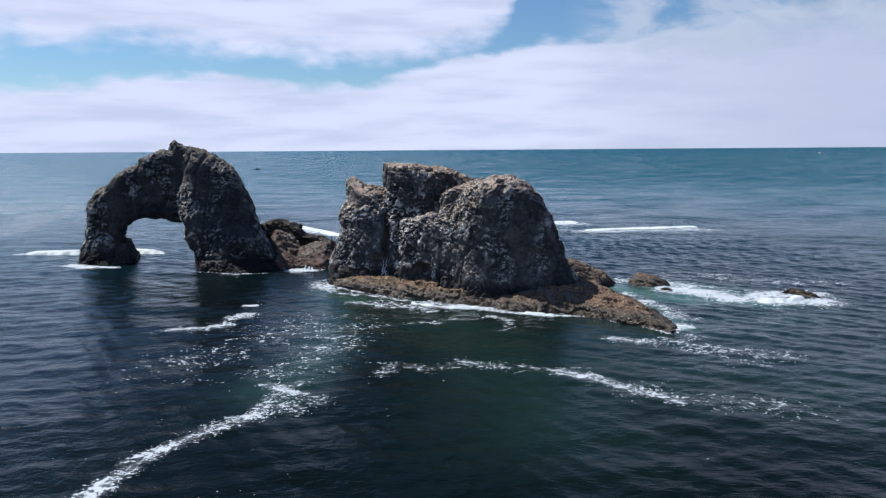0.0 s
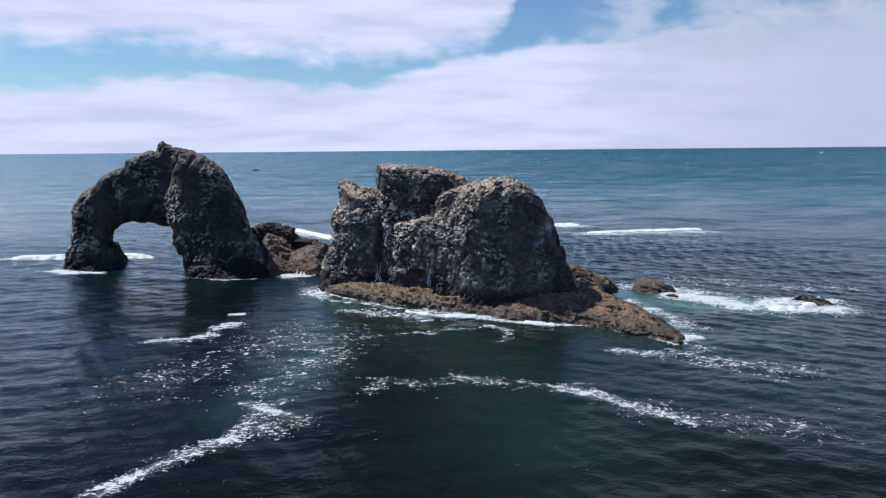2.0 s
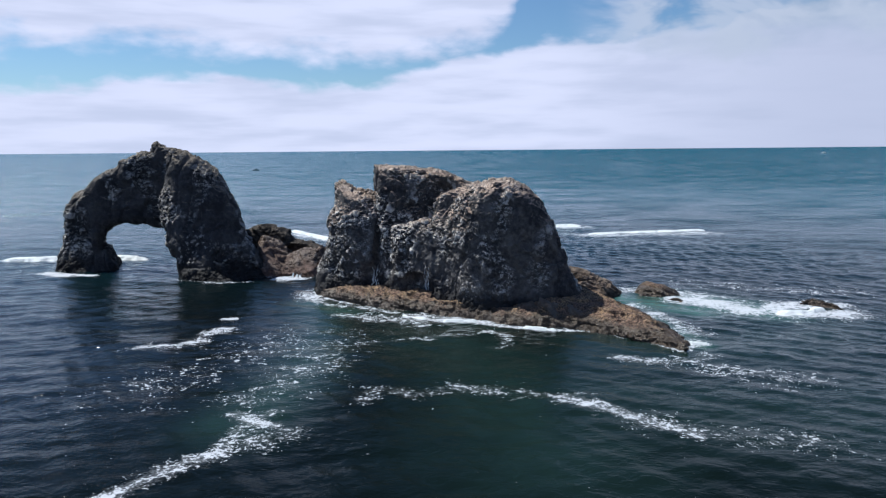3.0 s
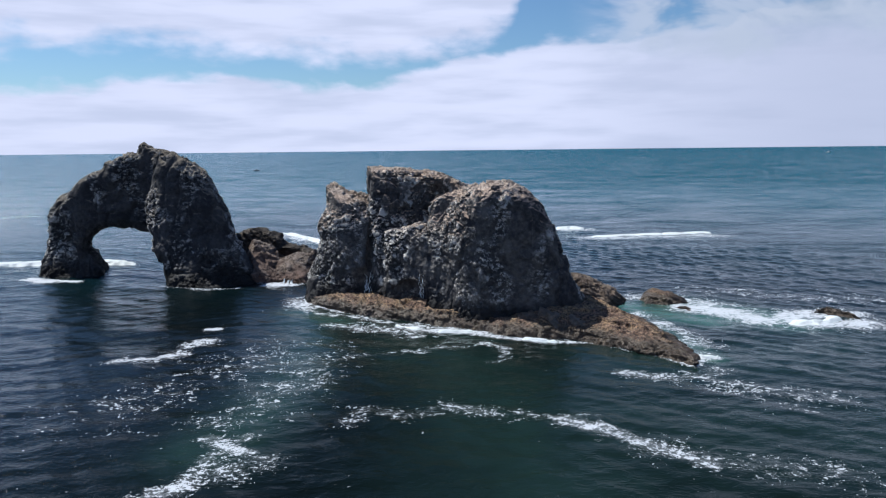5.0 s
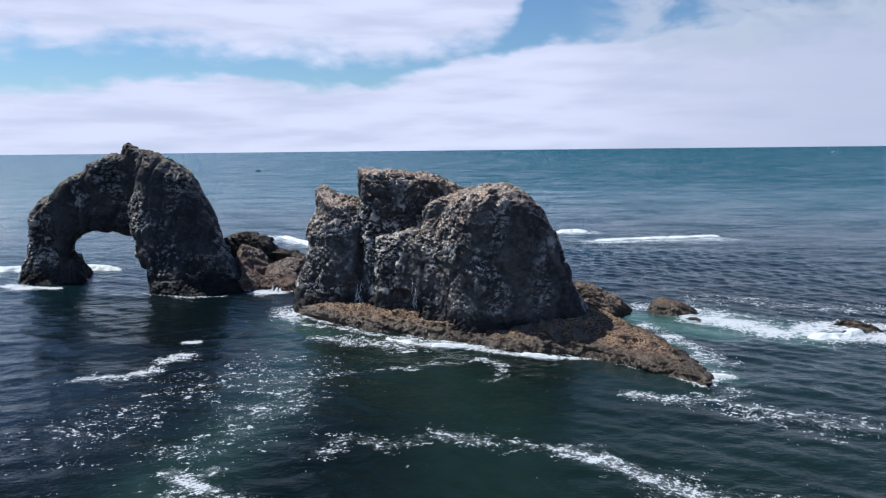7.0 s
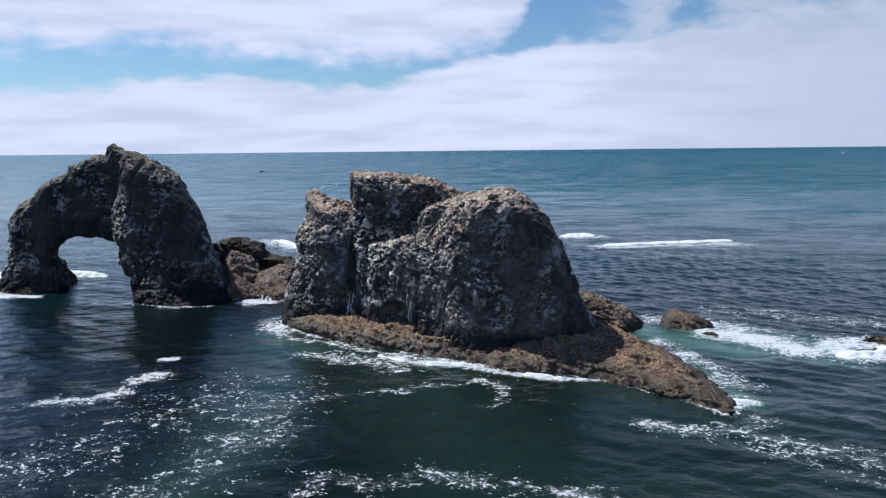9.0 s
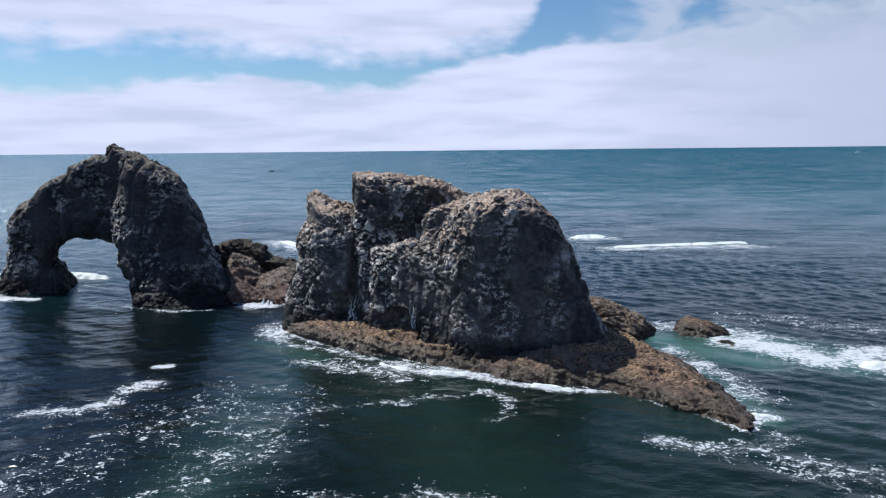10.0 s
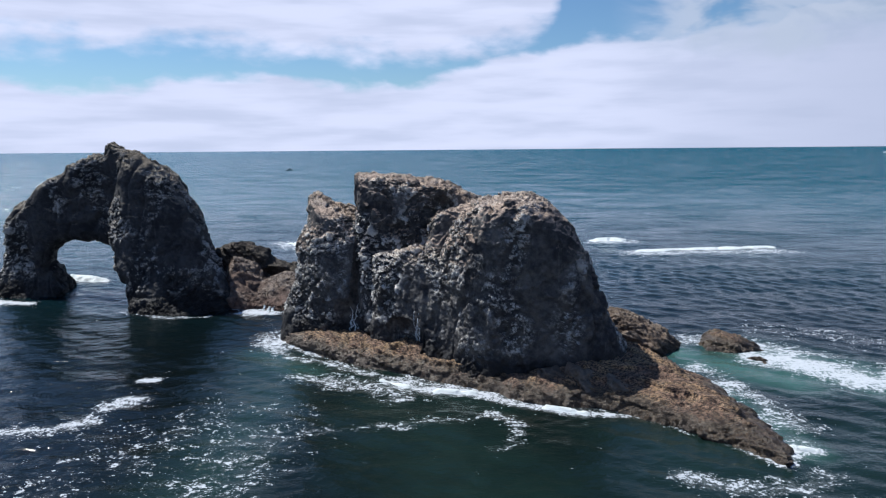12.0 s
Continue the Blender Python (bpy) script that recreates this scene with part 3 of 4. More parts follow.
stack = thing("sea_stack", (2, 140, WATER), "massive grey sea stack blotched with lichen and pale highlights, rising from the water", "sea stack")
CLEFT = ((-12.2, 141.0, 10.0), (2.0, 7.5, 10.5))
TOWER_PART = part("tower", face_body("tower", TOWER, (146.3, -0.45, 0.20, -17, 4, 0.0, 0), 17, 11, skew=-0.12, hollows=[CLEFT, ((-14.8, 145.0, 4.0), (3.0, 2.2, 2.4))]), ROCK, stack)
part("block", face_body("block", BLOCK, (145.8, -0.25, 0.10, -8, 22, 0.0, 0), 15, 23, skew=-0.1, layers=[("soft", 8.0, 0.5, (1, 1, 0.5))] + FACE[1:], hollows=[((0.5, 142.8, 20.0), (3.5, 2.5, 4.0))]), ROCK, stack)
BUTTRESS_PART = part("buttress", face_body("buttress", BUTTRESS, (138.4, -0.55, 0.22, -3, 12, 0.03, 0), 14, 37, hollows=[CLEFT, ((-6.0, 138.2, 3.0), (3.6, 2.6, 2.3))]), ROCK, stack)
part("knob", face_body("knob", KNOB, (140.6, -0.35, 0.25, 1, 20, 0.0, 0), 10, 31, soft=2.4), ROCK, stack)
part("dome", face_body("dome", DOME, (129.8, 0.0, -0.03, 12.5, 12, 0.006, 0.060), 20, 41, soft=4.5, foot=2.2, layers=[("soft", 8.0, 0.7, (1, 1, 0.5))] + FACE[1:],
                       hollows=[((11.0, 124.6, 1.0), (8.0, 4.2, 3.0))]), ROCK, stack)
part("tidal_shelf", mound_body("tidal_shelf", SKIRT, skirt_top, 53, high=6.0), SHELF, stack, "brown mussel-covered ledge awash at its edge")

RUBBLE = [(11, 127.5), (15, 125.6), (20, 123.9), (25.5, 122.4), (28, 124), (25, 128), (16, 131.5)]
part("rubble", mound_body("rubble", RUBBLE, lambda x, y, s: WATER + np.interp(x, [11, 16, 27], [3.2, 4.0, 2.6]) * (1 - np.exp(-(s + 0.3) / 1.1)), 59, high=7.0, layers=CRAGGY[2:]), SLAB_ROCK, stack, "tilted grey-brown rock slabs at the cliff foot")

# ---- the arch ----
LIMB = [(-101, -4), (-100.4, -0.2), (-99.7, 1.9), (-98.8, 4.6), (-97.2, 8.8), (-97.6, 12.3), (-96.8, 15.8), (-94.6, 18.7), (-91.6, 20.2), (-89.4, 22.7), (-85.8, 24.8), (-83, 25.8), (-82.2, 27.1), (-78.5, 28.4), (-74, 29.3), (-73.3, 31.4), (-72.2, 32.3), (-69.4, 30.8), (-66, 29.8), (-62, 20), (-60, 8.6), (-72.5, 9.6), (-75.5, 10.5), (-80.4, 10.8), (-85, 10), (-87.2, 7.8), (-87.6, 5), (-86, 4.4), (-85.3, 2.4), (-84, 0.8), (-83.6, -4)]
COLUMN = [(-66.6, 29.7), (-67.2, 21.5), (-68.4, 12.5), (-67.2, 9.9), (-66.4, 6.1), (-64.5, 3.6), (-64, -0.8), (-63.5, -4), (-40, -4), (-41.8, -1), (-43.8, 3.4), (-46.6, 8.5), (-47.8, 12.3), (-48.2, 14.9), (-49.6, 18.1), (-51.5, 20.9), (-53.3, 24.5), (-55.6, 27), (-59.4, 28.7), (-64, 30.4)]
RIBBED = [("soft", 7.0, 0.9, (1, 1, 0.7)), ("lump", 3.4, 0.5, (1, 1, 0.9)), ("block", 2.6, 0.45, (0.8, 0.8, 1.2)), ("crack", 4.5, 0.5, (1, 1, 0.35)),
          ("pillow", 1.7, 0.26, (0.8, 0.8, 1.2)), ("chip", 0.8, 0.26, (0.8, 0.8, 1.3)), ("pillow", 0.55, 0.20, (0.8, 0.8, 1.3))]
arch = thing("natural_arch", (-72, 183, WATER), "dark grey natural rock arch standing in the sea", "sea arch")
part("limb", face_body("limb", LIMB, (182.8, -0.03, 0.02, -85, 12, 0.0, 0), 12, 61, h=0.22, layers=RIBBED, foot=3.6, skew=-0.40, shrink=0.25), ARCH_ROCK, arch)
part("column", face_body("column", COLUMN, (171.8, 0.08, 0.20, -56, 12, 0.02, 0), 20, 73, h=0.22, soft=5.0, layers=RIBBED, foot=4.8, skew=-0.34, shrink=0.0), ARCH_ROCK, arch)

# ---- low rocks ----
RIDGE = [(-47.5, 175), (-44.5, 172), (-40, 170.6), (-36, 170.4), (-31.4, 170.5), (-28.5, 177), (-30, 188), (-40, 190), (-54, 190)]
CREST = [(-56, -4), (-55, 7.9), (-51.1, 8.8), (-49.4, 10.1), (-46.2, 10.3), (-43.7, 9.2), (-40.8, 8.4), (-39.6, 6.5), (-36.1, 5.5), (-32.8, 4.2), (-30.8, 1.7), (-29.6, -4)]


def apron_top(x, y, inset):
    full = np.interp(x, [-52, -48, -45, -41.6, -39.3, -36.8, -32, -28], [9.4, 8.8, 8.2, 6.4, 3.9, 5.0, 5.2, 2.0])
    return WATER + np.minimum(full * (0.28 + 0.72 * np.clip((y - 171) / 8.5, 0, 1)), 1.9 * (inset + 0.3))


JAGGED = [("soft", 6.0, 0.9, (1, 1, 0.8)), ("lump", 2.6, 0.45, (1, 1, 1)), ("block", 2.2, 0.55, (1, 1, 1.3)), ("bed", 1.6, 0.45, (0.55, -0.15, 0.8)), ("pillow", 0.9, 0.3, (0.9, 0.9, 1.3))]
ridge = thing("low_rock_ridge", (-41, 183, WATER), "low jagged brown rock ridge joining arch and stack", "rock")
part("crest", face_body("crest", CREST, (183.6, -0.06, 0.30, -42, 6, 0.0, 0), 9, 83, h=0.24, soft=1.6, layers=JAGGED, hollows=[((-37.5, 182.4, 2.8), (4.6, 3.4, 2.6))]), RIDGE_ROCK, ridge, "dark craggy crest")
part("apron", mound_body("apron", RIDGE, apron_top, 87, h=0.24, high=11.0, layers=JAGGED), APRON_ROCK, ridge, "reddish-brown broken rock sloping to the water")


def cascade(label, foot, wide, tall, count):
    """White water spilling off a ledge in a few uneven strands, each thin above and spread below."""
    bm = bmesh.new()
    rng = random.Random(9)
    for k in range(count):
        x0 = (k + 0.5) / count * wide - wide / 2 + rng.uniform(-0.2, 0.2)
        high, half = tall * rng.uniform(0.55, 1.05), rng.uniform(0.14, 0.28)
        rings = []
        for i in range(7):
            u = i / 6
            r = half * (1.0 + 0.5 * u)
            y, z = -0.8 * u ** 1.6, high * (1 - u ** 1.3)
            rings.append([bm.verts.new((x0 + math.cos(a) * r + 0.08 * math.sin(5 * u + k), y + math.sin(a) * r * 0.6, z)) for a in np.linspace(0, 2 * math.pi, 9)[:-1]])
        for a, b in zip(rings[:-1], rings[1:]):
            for i in range(8):
                bm.faces.new((a[i], a[(i + 1) % 8], b[(i + 1) % 8], b[i]))
        bm.faces.new(rings[0])
        bm.faces.new(rings[-1][::-1])
    bmesh.ops.recalc_face_normals(bm, faces=bm.faces)
    me = bpy.data.meshes.new("cascade")
    bm.to_mesh(me)
    bm.free()
    me.materials.append(WHITE_WATER)
    ob = new("cascade", me)
    ob.location = foot
    return tagged(ob, label, "cascade", kind="stuff")


def small_rock(label, poly, tall, seed, tilt=(0, 0), mat=None):
    cx, cy = np.mean(poly, 0)
    ob = thing("tidal_rock", (cx, cy, WATER), label, "rock", "tidal rocks")
    top = lambda x, y, s: WATER + np.maximum(0.2, tall + tilt[0] * (x - cx) + tilt[1] * (y - cy)) * (1 - np.exp(-(s + 0.15) / 1.3))
    part("rock", mound_body("rock", poly, top, seed, h=0.2, high=tall + 5), mat or SHELF, ob)
    return ob


def trickle(label, wall, top, bottom, x0, wide, strands, seed):
    """Thin strands of water that run down a rock wall, hugging its face."""
    me = wall.data
    tree = BVHTree.FromPolygons([v.co for v in me.vertices], [p.vertices for p in me.polygons])
    rng = random.Random(seed)
    bm = bmesh.new()
    for k in range(strands):
        x = x0 + (rng.uniform(-0.5, 0.5) * wide if strands > 1 else 0)
        high, low = top - rng.uniform(0, 0.6) * (top - bottom), bottom + rng.uniform(0, 0.25) * (top - bottom)
        rings, turn = [], rng.uniform(0, 6)
        for i in range(17):
            u = i / 16
            z = high + (low - high) * u
            at = x + 0.16 * math.sin(turn + 7 * u) + 0.1 * math.sin(turn * 2 + 17 * u)
            hit = tree.ray_cast(Vector((at, 118, z)), Vector((0, 1, 0)), 60)[0]
            if hit is None:
                continue
            r = rng.uniform(0.04, 0.10) * (0.6 + 0.9 * u)
            rings.append([bm.verts.new((at + math.cos(a) * r, hit.y + 0.02 + math.sin(a) * r, z)) for a in np.linspace(0, 2 * math.pi, 7)[:-1]])
        for a, b in zip(rings[:-1], rings[1:]):
            for i in range(6):
                bm.faces.new((a[i], a[(i + 1) % 6], b[(i + 1) % 6], b[i]))
        bm.faces.new(rings[0])
        bm.faces.new(rings[-1][::-1])
    bmesh.ops.recalc_face_normals(bm, faces=bm.faces)
    mesh = bpy.data.meshes.new("trickle")
    bm.to_mesh(mesh)
    bm.free()
    mesh.materials.append(WHITE_WATER)
    return tagged(new("trickle", mesh), label, "cascade", kind="stuff")


trickle("thin strands of white water draining down the cleft", TOWER_PART, 6.4, 1.6, -13.0, 3.0, 16, 21)
trickle("thin white trickle running down a cliff face", BUTTRESS_PART, 7.6, 2.0, -3.0, 0.7, 6, 23)
cascade("white water spilling off a low ledge", (-35.2, 170.4, WATER - 0.1), 2.4, 1.5, 3)
small_rock("flat brown rock slab sloping into the sea", [(24, 145), (27.4, 143.6), (32.8, 143), (37, 148.2), (37.9, 151.5), (34, 158), (25, 158)], 4.3, 101, (-0.40, 0.0), SLAB_ROCK)
small_rock("small dark brown tidal rock in white surf", [(39.6, 150.5), (40.4, 147.2), (44.5, 145.6), (49.0, 147.4), (49.6, 149.8), (46, 154), (42, 155)], 2.4, 111, (-0.2, 0))
small_rock("small wet dark rock beside a larger one", [(44.4, 143.6), (45.4, 141.4), (47.2, 140.6), (48.4, 142.2), (47.0, 144.6)], 1.5, 131, (-0.1, 0))
small_rock("low dark rock washed over by foam", [(68.6, 139.0), (69.7, 136.6), (73.6, 133.8), (74.8, 134.6), (73, 137.4), (70.5, 139.6)], 2.3, 121, (-0.15, 0))

# ---- the sea ----
SHORES = [SKIRT, RIDGE]


def spread(lo, hi, step, far_lo, far_hi, grow=1.09):
    mid = list(np.arange(lo, hi + step / 2, step))
    for sign, end in ((1, far_hi), (-1, far_lo)):
        d, out = step, []
        v = mid[-1] if sign > 0 else mid[0]
        while (end - v) * sign > 0:
            d *= grow
            v = v + sign * d
            out.append(v)
        out[-1] = end
        mid = mid + out if sign > 0 else out[::-1] + mid
    return np.array(mid)


def near_line(x, y, pts):
    best = np.full(x.shape, 1e9)
    for (ax, ay), (bx, by) in zip(pts[:-1], pts[1:]):
        ex, ey = bx - ax, by - ay
        t = np.clip(((x - ax) * ex + (y - ay) * ey) / (ex * ex + ey * ey + 1e-9), 0, 1)
        best = np.minimum(best, np.hypot(x - ax - t * ex, y - ay - t * ey))
    return best


# drifting foam: density, half width, and the line along which it lies
STREAKS = [
    (0.53, 1.4, [(-32, 50), (-31.5, 55.6), (-30.5, 61), (-29, 65.4), (-26.7, 68.9), (-23.7, 72.8), (-22, 73.9)]),
    (0.44, 1.6, [(-22, 74), (-20.9, 82.8), (-19.2, 84.9)]),
    (0.54, 1.3, [(-22.8, 85.2), (-20.1, 82.4), (-18.3, 81.2)]),
    (0.40, 2.6, [(-19.2, 76.8), (-15.8, 79.2)]),
    (0.35, 5.0, [(-20.3, 98), (-18.7, 110.3)]),
    (0.50, 1.9, [(-45.6, 111.4), (-42.5, 112.2)]),
    (0.55, 1.7, [(-41.4, 113.2), (-38.6, 116)]),
    (0.54, 2.0, [(-38.3, 120.5), (-36.8, 122.6)]),
    (0.80, 1.0, [(-39.4, 130), (-38.2, 130.6)]),
    (0.28, 8.0, [(-38, 92), (-30, 106), (-24, 118)]),
    (0.32, 6.0, [(-24, 90), (-17, 100), (-16, 118)]),
    (0.38, 1.9, [(-9.6, 89.4), (-7, 93.3), (-3, 90.9), (2, 93.2), (6.4, 91.6), (11.4, 91.6), (15.5, 90)]),
    (0.54, 1.6, [(15.5, 90), (20, 86.5), (23, 84), (25, 81.4), (27.4, 78)]),
    (0.36, 3.4, [(22, 84), (30, 78), (40, 76.5)]),
    (0.42, 1.6, [(26, 106), (31, 104), (37, 104.6), (40, 107)]),
    (0.38, 3.4, [(38, 100), (44, 97), (49, 96)]),
    (0.50, 1.3, [(-22, 141.5), (-14, 137), (-6, 132), (2, 129), (9, 127.5)]),
    (0.62, 1.2, [(-6, 130), (0, 127.5), (7, 126.5), (12, 124.0), (16, 122), (23, 121)]),
    (0.46, 2.6, [(-18, 132), (-10, 129.5), (-4, 126)]),
    (0.36, 1.4, [(-14, 114), (0, 117), (9, 121)]),
    (0.36, 1.4, [(9, 121), (11, 116), (9, 111)]),
    (0.44, 1.8, [(39.8, 112), (40.5, 121), (38.2, 130), (35.5, 138)]),
    (0.74, 3.8, [(47.5, 144), (53, 140), (57.5, 135)]),
    (0.70, 0.9, [(38.6, 112.9), (41.2, 111.6)]),
    (0.38, 5.0, [(46, 147), (54, 144), (60, 139)]),
    (0.66, 3.6, [(63, 131.5), (69, 130), (74, 131.5)]),
    (0.72, 3.2, [(64, 136.5), (69, 139), (75, 138)]),
    (0.50, 4.0, [(37, 152), (44, 153), (54, 146)]),
    (0.46, 2.4, [(36.5, 139), (40, 128), (42, 118)]),
    (0.34, 5.4, [(55, 160), (70, 152), (85, 150)]),
    (0.36, 1.4, [(31, 103), (36, 99), (44, 92)]),
    (0.80, 2.0, [(-99, 178), (-93, 174.5), (-88, 175)]),
    (0.50, 1.1, [(-62, 167), (-54, 163.5), (-45, 165.5)]),
    (0.70, 1.8, [(-40, 169), (-33, 169)]),
    (0.50, 3.0, [(-30, 152), (-28, 148), (-24, 144)]),
    (0.62, 4.5, [(42, 266), (52, 268)]),
    (0.55, 5.0, [(48, 243), (66, 246), (92, 248)]),
    (0.55, 5.0, [(-60, 262), (-46, 246), (-34, 234)]),
    (0.55, 3.6, [(-124, 197), (-106, 199)]),
    (0.55, 3.6, [(-94, 200), (-86, 199)]),
]
MILKY = [(0.10, 13.0, [(-2, 120), (8, 100), (12, 74)]), (0.16, 6.0, [(-22, 82), (-19, 98), (-20, 122), (-25, 140)]), (0.30, 4.0, [(-27, 142), (-18, 134)]), (0.11, 16.0, [(30, 110), (52, 112), (64, 124)]), (0.09, 16.0, [(20, 90), (46, 84), (70, 96)]), (0.05, 9.0, [(-14, 122), (14, 113)]), (0.7, 5.0, [(36, 145), (42, 138), (48, 134)]), (0.7, 7.0, [(46, 146), (60, 133)]), (0.5, 3.0, [(37, 130), (40, 112)]), (0.10, 8.0, [(-20, 138), (6, 124)])]


def sea():
    xs = spread(-115, 95, 0.55, -5200, 5200)
    ys = spread(44, 215, 0.5, -300, 4935)
    x, y = np.meshgrid(xs, ys, indexing="ij")
    rng = np.random.default_rng(5)
    z = np.zeros_like(x)
    fade = np.exp(-np.maximum(0, np.hypot(x, y - 110) - 130) / 120)
    for length, height in [(17, 0.07), (13, 0.045), (9, 0.04), (7, 0.04), (5.2, 0.045), (4.1, 0.04), (3.2, 0.035), (2.6, 0.028), (2.1, 0.020)] * 2:
        a = radians(rng.normal(78, 34))
        ph = (x * math.cos(a) + y * math.sin(a)) * 2 * math.pi / length + rng.uniform(0, 6.3)
        ph += 1.1 * np.sin(x / 31 + rng.uniform(0, 6)) + 1.1 * np.sin(y / 27 + rng.uniform(0, 6))
        z += 1.0 * height * np.sin(ph) * (0.6 + 0.4 * np.sin(x / 43 + y / 37 + rng.uniform(0, 6)))
    p = np.stack([x.ravel(), y.ravel(), np.zeros(x.size)], 1)
    patchy = (bumps(p, 6.0, 3) * 0.5 + bumps(p, 2.4, 4) * 0.35).reshape(x.shape)
    drift = (bumps(p, 9.0, 8) * 2.2).reshape(x.shape)
    foam, milk = np.zeros_like(x), np.zeros_like(x)
    for much, wide, pts in STREAKS:
        d = np.abs(near_line(x + drift * 0.45 + patchy * 1.6, y + drift * 0.5 - patchy * 1.4, pts)) / wide
        foam = np.maximum(foam, much * np.exp(-d ** 2 * 0.55) * (1 + 0.35 * patchy))
    for poly in SHORES:
        d = np.maximum(0, outline_distance(poly, x, y))
        foam = np.maximum(foam, 0.50 * np.exp(-(d / 0.9) ** 2) * (1 + 2.1 * patchy))
    for much, wide, pts in MILKY:
        milk = np.maximum(milk, much * np.exp(-(near_line(x, y, pts) / wide) ** 2) * (1 + 0.5 * patchy))
    z = z * fade + foam * 0.08 * fade + WATER
    nx, ny = x.shape
    me = bpy.data.meshes.new("sea")
    me.vertices.add(x.size)
    me.vertices.foreach_set("co", np.stack([x, y, z], -1).astype(np.float32).ravel())
    i = (np.arange(nx - 1)[:, None] * ny + np.arange(ny - 1)[None, :]).ravel()
    quads = np.stack([i, i + ny, i + ny + 1, i + 1], 1).astype(np.int32)
    me.loops.add(quads.size)
    me.loops.foreach_set("vertex_index", quads.ravel())
    me.polygons.add(len(quads))
    me.polygons.foreach_set("loop_start", np.arange(0, quads.size, 4, dtype=np.int32))
    me.update(calc_edges=True)
    me.polygons.foreach_set("use_smooth", np.ones(len(quads), bool))
    for key, values in (("foam", foam), ("milk", milk)):
        me.attributes.new(key, "FLOAT", "POINT").data.foreach_set("value", np.clip(values, 0, 1).astype(np.float32).ravel())
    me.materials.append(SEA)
    return tagged(new("water", me), "dark blue-green rippled sea with drifting white foam", "sea", kind="structure")


sea()


# ---- breaking waves ----
def breaker(label, line, wide, tall, seed):
    """A low crest of tumbling white water along a line, thin and ragged towards its ends."""
    ends = np.array(line, float)
    cx, cy = ends.mean(0)
    lo = np.array([ends[:, 0].min() - wide - 2, ends[:, 1].min() - wide - 2, WATER - 0.6])
    hi = np.array([ends[:, 0].max() + wide + 2, ends[:, 1].max() + wide + 2, WATER + tall + 1.0])
    h = 0.3
    xs, ys, zs = [np.arange(a, b, h) for a, b in zip(lo, hi)]
    gx, gy = np.meshgrid(xs, ys, indexing="ij")
    flat = np.stack([gx.ravel(), gy.ravel(), np.zeros(gx.size)], 1)
    ragged = (bumps(flat, 5.0, seed) * 0.7 + bumps(flat, 1.8, seed + 1) * 0.5).reshape(gx.shape)
    d = near_line(gx, gy, line) / wide + ragged * 1.1
    crest = WATER - 0.35 + (tall + 0.35) * np.exp(-(d / 0.62) ** 2) * (1 + 0.5 * ragged)
    field = ((zs[None, None, :] - crest[:, :, None]) * 0.8).astype(np.float32)
    field[:, :, 0] = np.maximum(field[:, :, 0], 0.01)
    for end in (field[0], field[-1], field[:, 0], field[:, -1], field[:, :, -1]):
        np.maximum(end, 0.01, out=end)
    mesh = carve(mesh_field("breaking_wave", field, lo, h), [("lump", 1.1, 0.12, (1, 1, 1))], seed, 0.0)
    mesh.materials.append(WHITE_WATER)
    return tagged(new("breaking_wave", mesh), label, "wave", "breaking waves", "stuff")


breaker("long low crest of white breaking water", [(50, 247), (66, 251), (90, 256)], 2.8, 0.5, 401)
breaker("short tumbling white wave crest", [(42, 270), (48, 272)], 4.0, 0.9, 411)
breaker("broken white wave crest behind the low ridge", [(-57, 262), (-46, 247), (-37, 235)], 2.2, 0.8, 421)
breaker("white surf running past the arch foot", [(-120, 197.5), (-107, 200)], 3.6, 1.0, 431)
breaker("white surf seen through the arch", [(-94, 201.5), (-86.5, 199)], 3.4, 1.0, 441)
for crest, seed in (([(-7, 131.4), (-3, 129)], 461), ([(1, 127.9), (6, 127.0)], 465), ([(14.5, 122.8), (19, 121.2)], 471)):
    breaker("white surf washing along the ledge", crest, 0.8, 0.4, seed)
breaker("small splash of surf at the ledge tip", [(38.9, 112.6), (41.0, 111.7)], 0.7, 0.6, 481)
breaker("white surf tumbling over a sunken rock", [(62, 131.5), (67, 132), (70, 134)], 2.2, 0.6, 451)


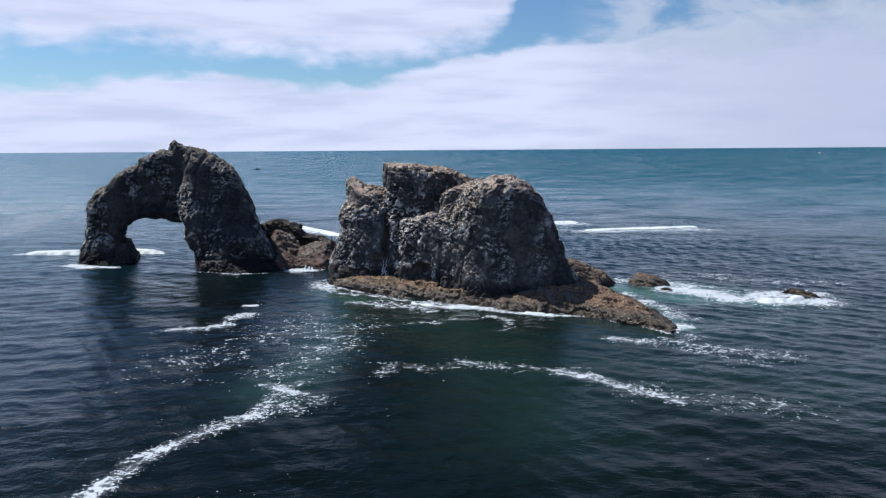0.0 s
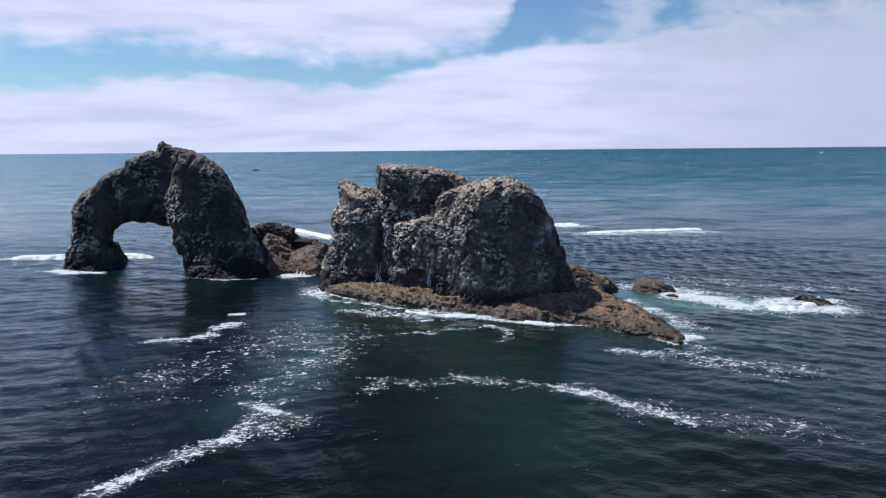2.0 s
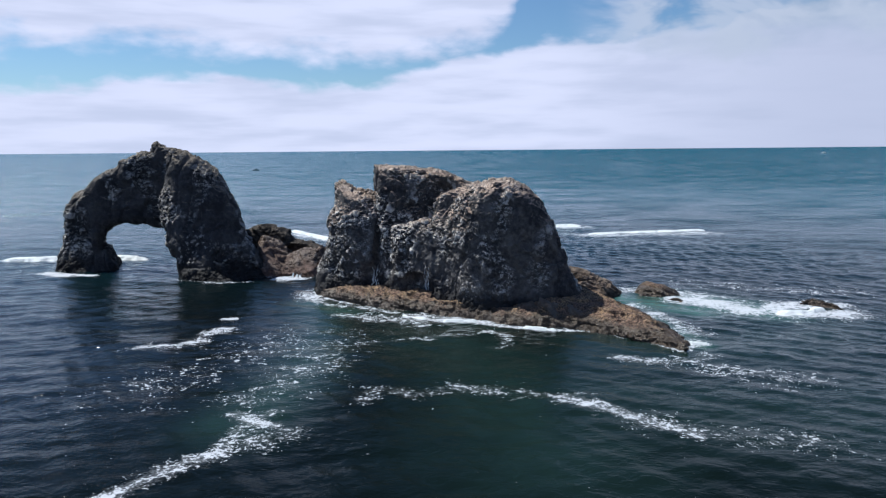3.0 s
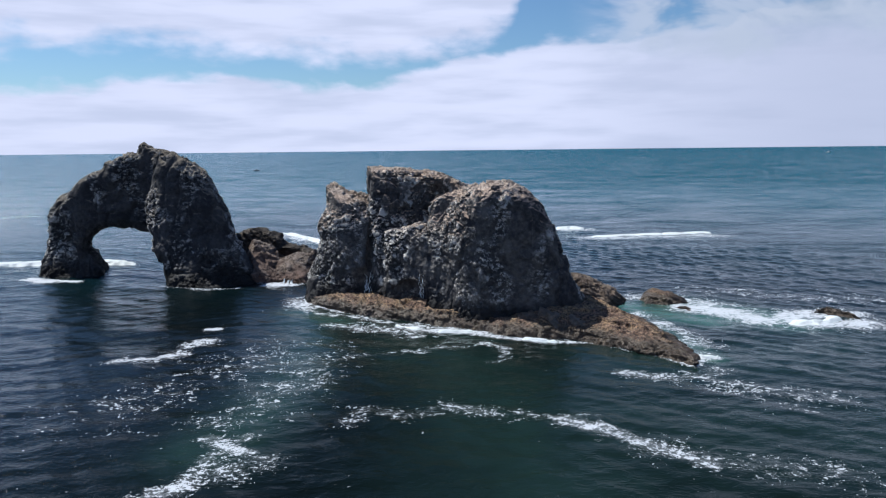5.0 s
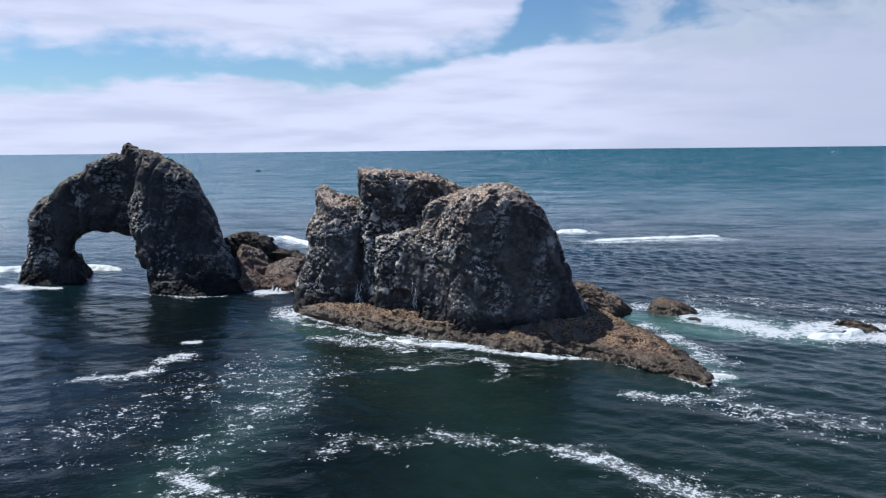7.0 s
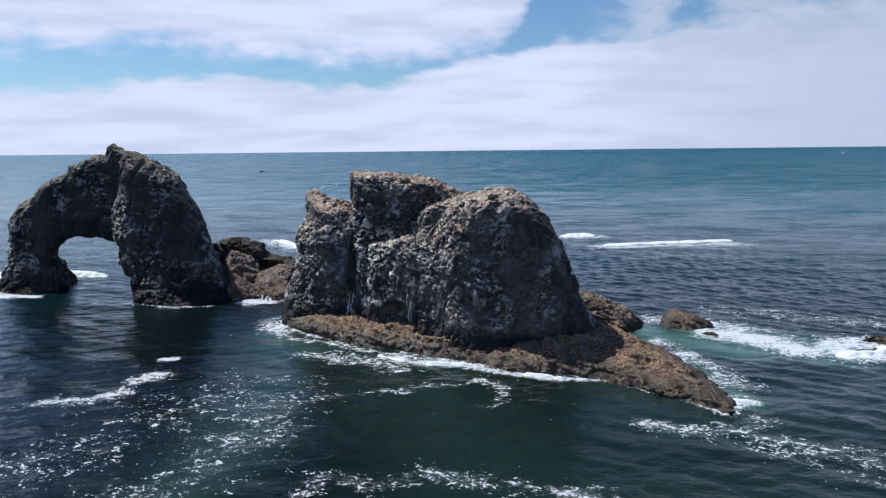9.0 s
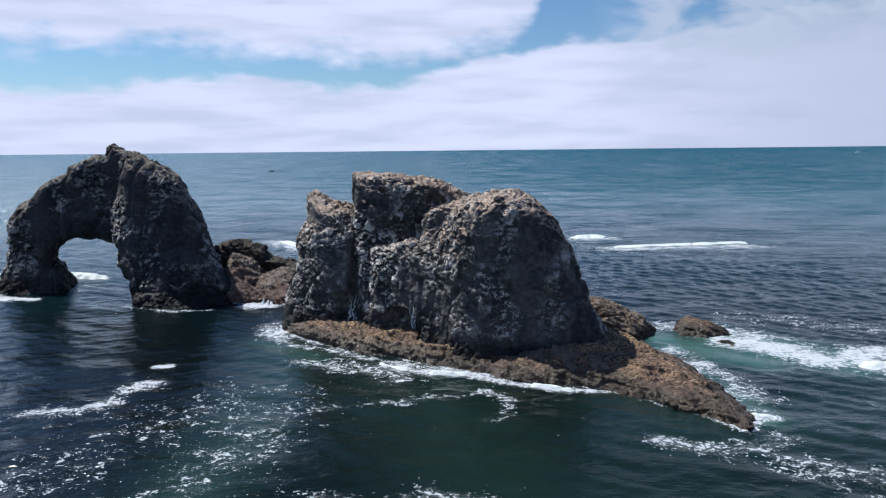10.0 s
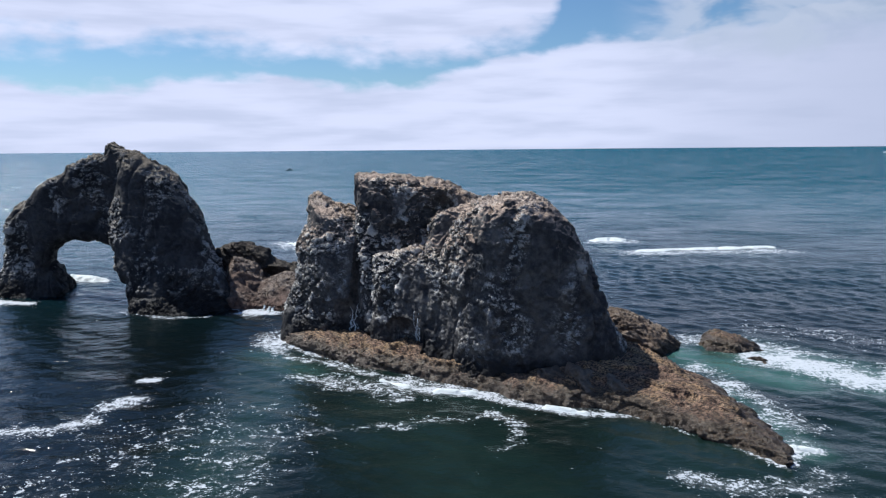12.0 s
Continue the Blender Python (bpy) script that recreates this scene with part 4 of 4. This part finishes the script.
# ---- boats far out ----
def hull_mesh(long, wide, tall):
    """A small boat's hull: pointed bow, flat stern, flared sides and a deck."""
    bm = bmesh.new()
    rows = []
    for u in np.linspace(0, 1, 9):
        half = wide / 2 * (1 - max(0, (u - 0.45) / 0.55) ** 2.2) + 0.02
        lift = tall * (0.75 + 0.35 * u * u)
        x = (u - 0.5) * long
        rows.append([bm.verts.new(v) for v in ((x, -half, lift), (x, -half * 0.7, -0.35), (x, half * 0.7, -0.35), (x, half, lift))])
    for a, b in zip(rows[:-1], rows[1:]):
        for k in range(4):
            bm.faces.new((a[k], b[k], b[(k + 1) % 4], a[(k + 1) % 4]))
    bm.faces.new(rows[0])
    bm.faces.new(rows[-1][::-1])
    bmesh.ops.recalc_face_normals(bm, faces=bm.faces)
    me = bpy.data.meshes.new("hull")
    bm.to_mesh(me)
    bm.free()
    return me


def box_mesh(name, size, centre, taper=0.85):
    bm = bmesh.new()
    bmesh.ops.create_cube(bm, size=1.0)
    for v in bm.verts:
        k = taper if v.co.z > 0 else 1.0
        v.co = Vector((v.co.x * size[0] * k + centre[0], v.co.y * size[1] * k + centre[1], v.co.z * size[2] + centre[2]))
    bmesh.ops.bevel(bm, geom=bm.edges[:], offset=min(size) * 0.08, segments=2, affect="EDGES")
    me = bpy.data.meshes.new(name)
    bm.to_mesh(me)
    bm.free()
    return me


def paint(name, colour, rough=0.5):
    m, n = material(name)
    p = n.add("ShaderNodeNewGeometry").outputs["Position"]
    tone = n.mix(n.noise(p, 1.5, 4.0), [c * 0.75 for c in colour], colour)
    shade = n.add("ShaderNodeBsdfPrincipled", Base_Color=tone, Roughness=rough)
    n.add("ShaderNodeOutputMaterial", Surface=shade.outputs[0])
    return m


def boat(label, place, turn, long, dark, light):
    ob = new("motorboat")
    ob.matrix_world = pose(*place, 0, 0, turn)
    tagged(ob, label, "boat", "boats far out")
    wide, tall = long * 0.3, long * 0.13
    for name, mesh, mat in (("hull", hull_mesh(long, wide, tall), dark),
                            ("cabin", box_mesh("cabin", (long * 0.3, wide * 0.62, tall * 1.1), (long * 0.02, 0, tall * 1.35)), light),
                            ("mast", box_mesh("mast", (0.12, 0.12, tall * 1.6), (-long * 0.05, 0, tall * 2.6), 0.5), dark)):
        mesh.materials.append(mat)
        new(name, mesh).parent = ob


boat("small dark motorboat drifting on open water", (-264, 954, WATER), 8, 8.5, paint("dark_hull", (0.03, 0.035, 0.045)), paint("cabin_grey", (0.10, 0.11, 0.13)))
boat("white motorboat far off near the horizon", (1129, 2134, WATER), 15, 15.0, paint("white_hull", (0.8, 0.8, 0.8)), paint("cabin_white", (0.75, 0.77, 0.8)))
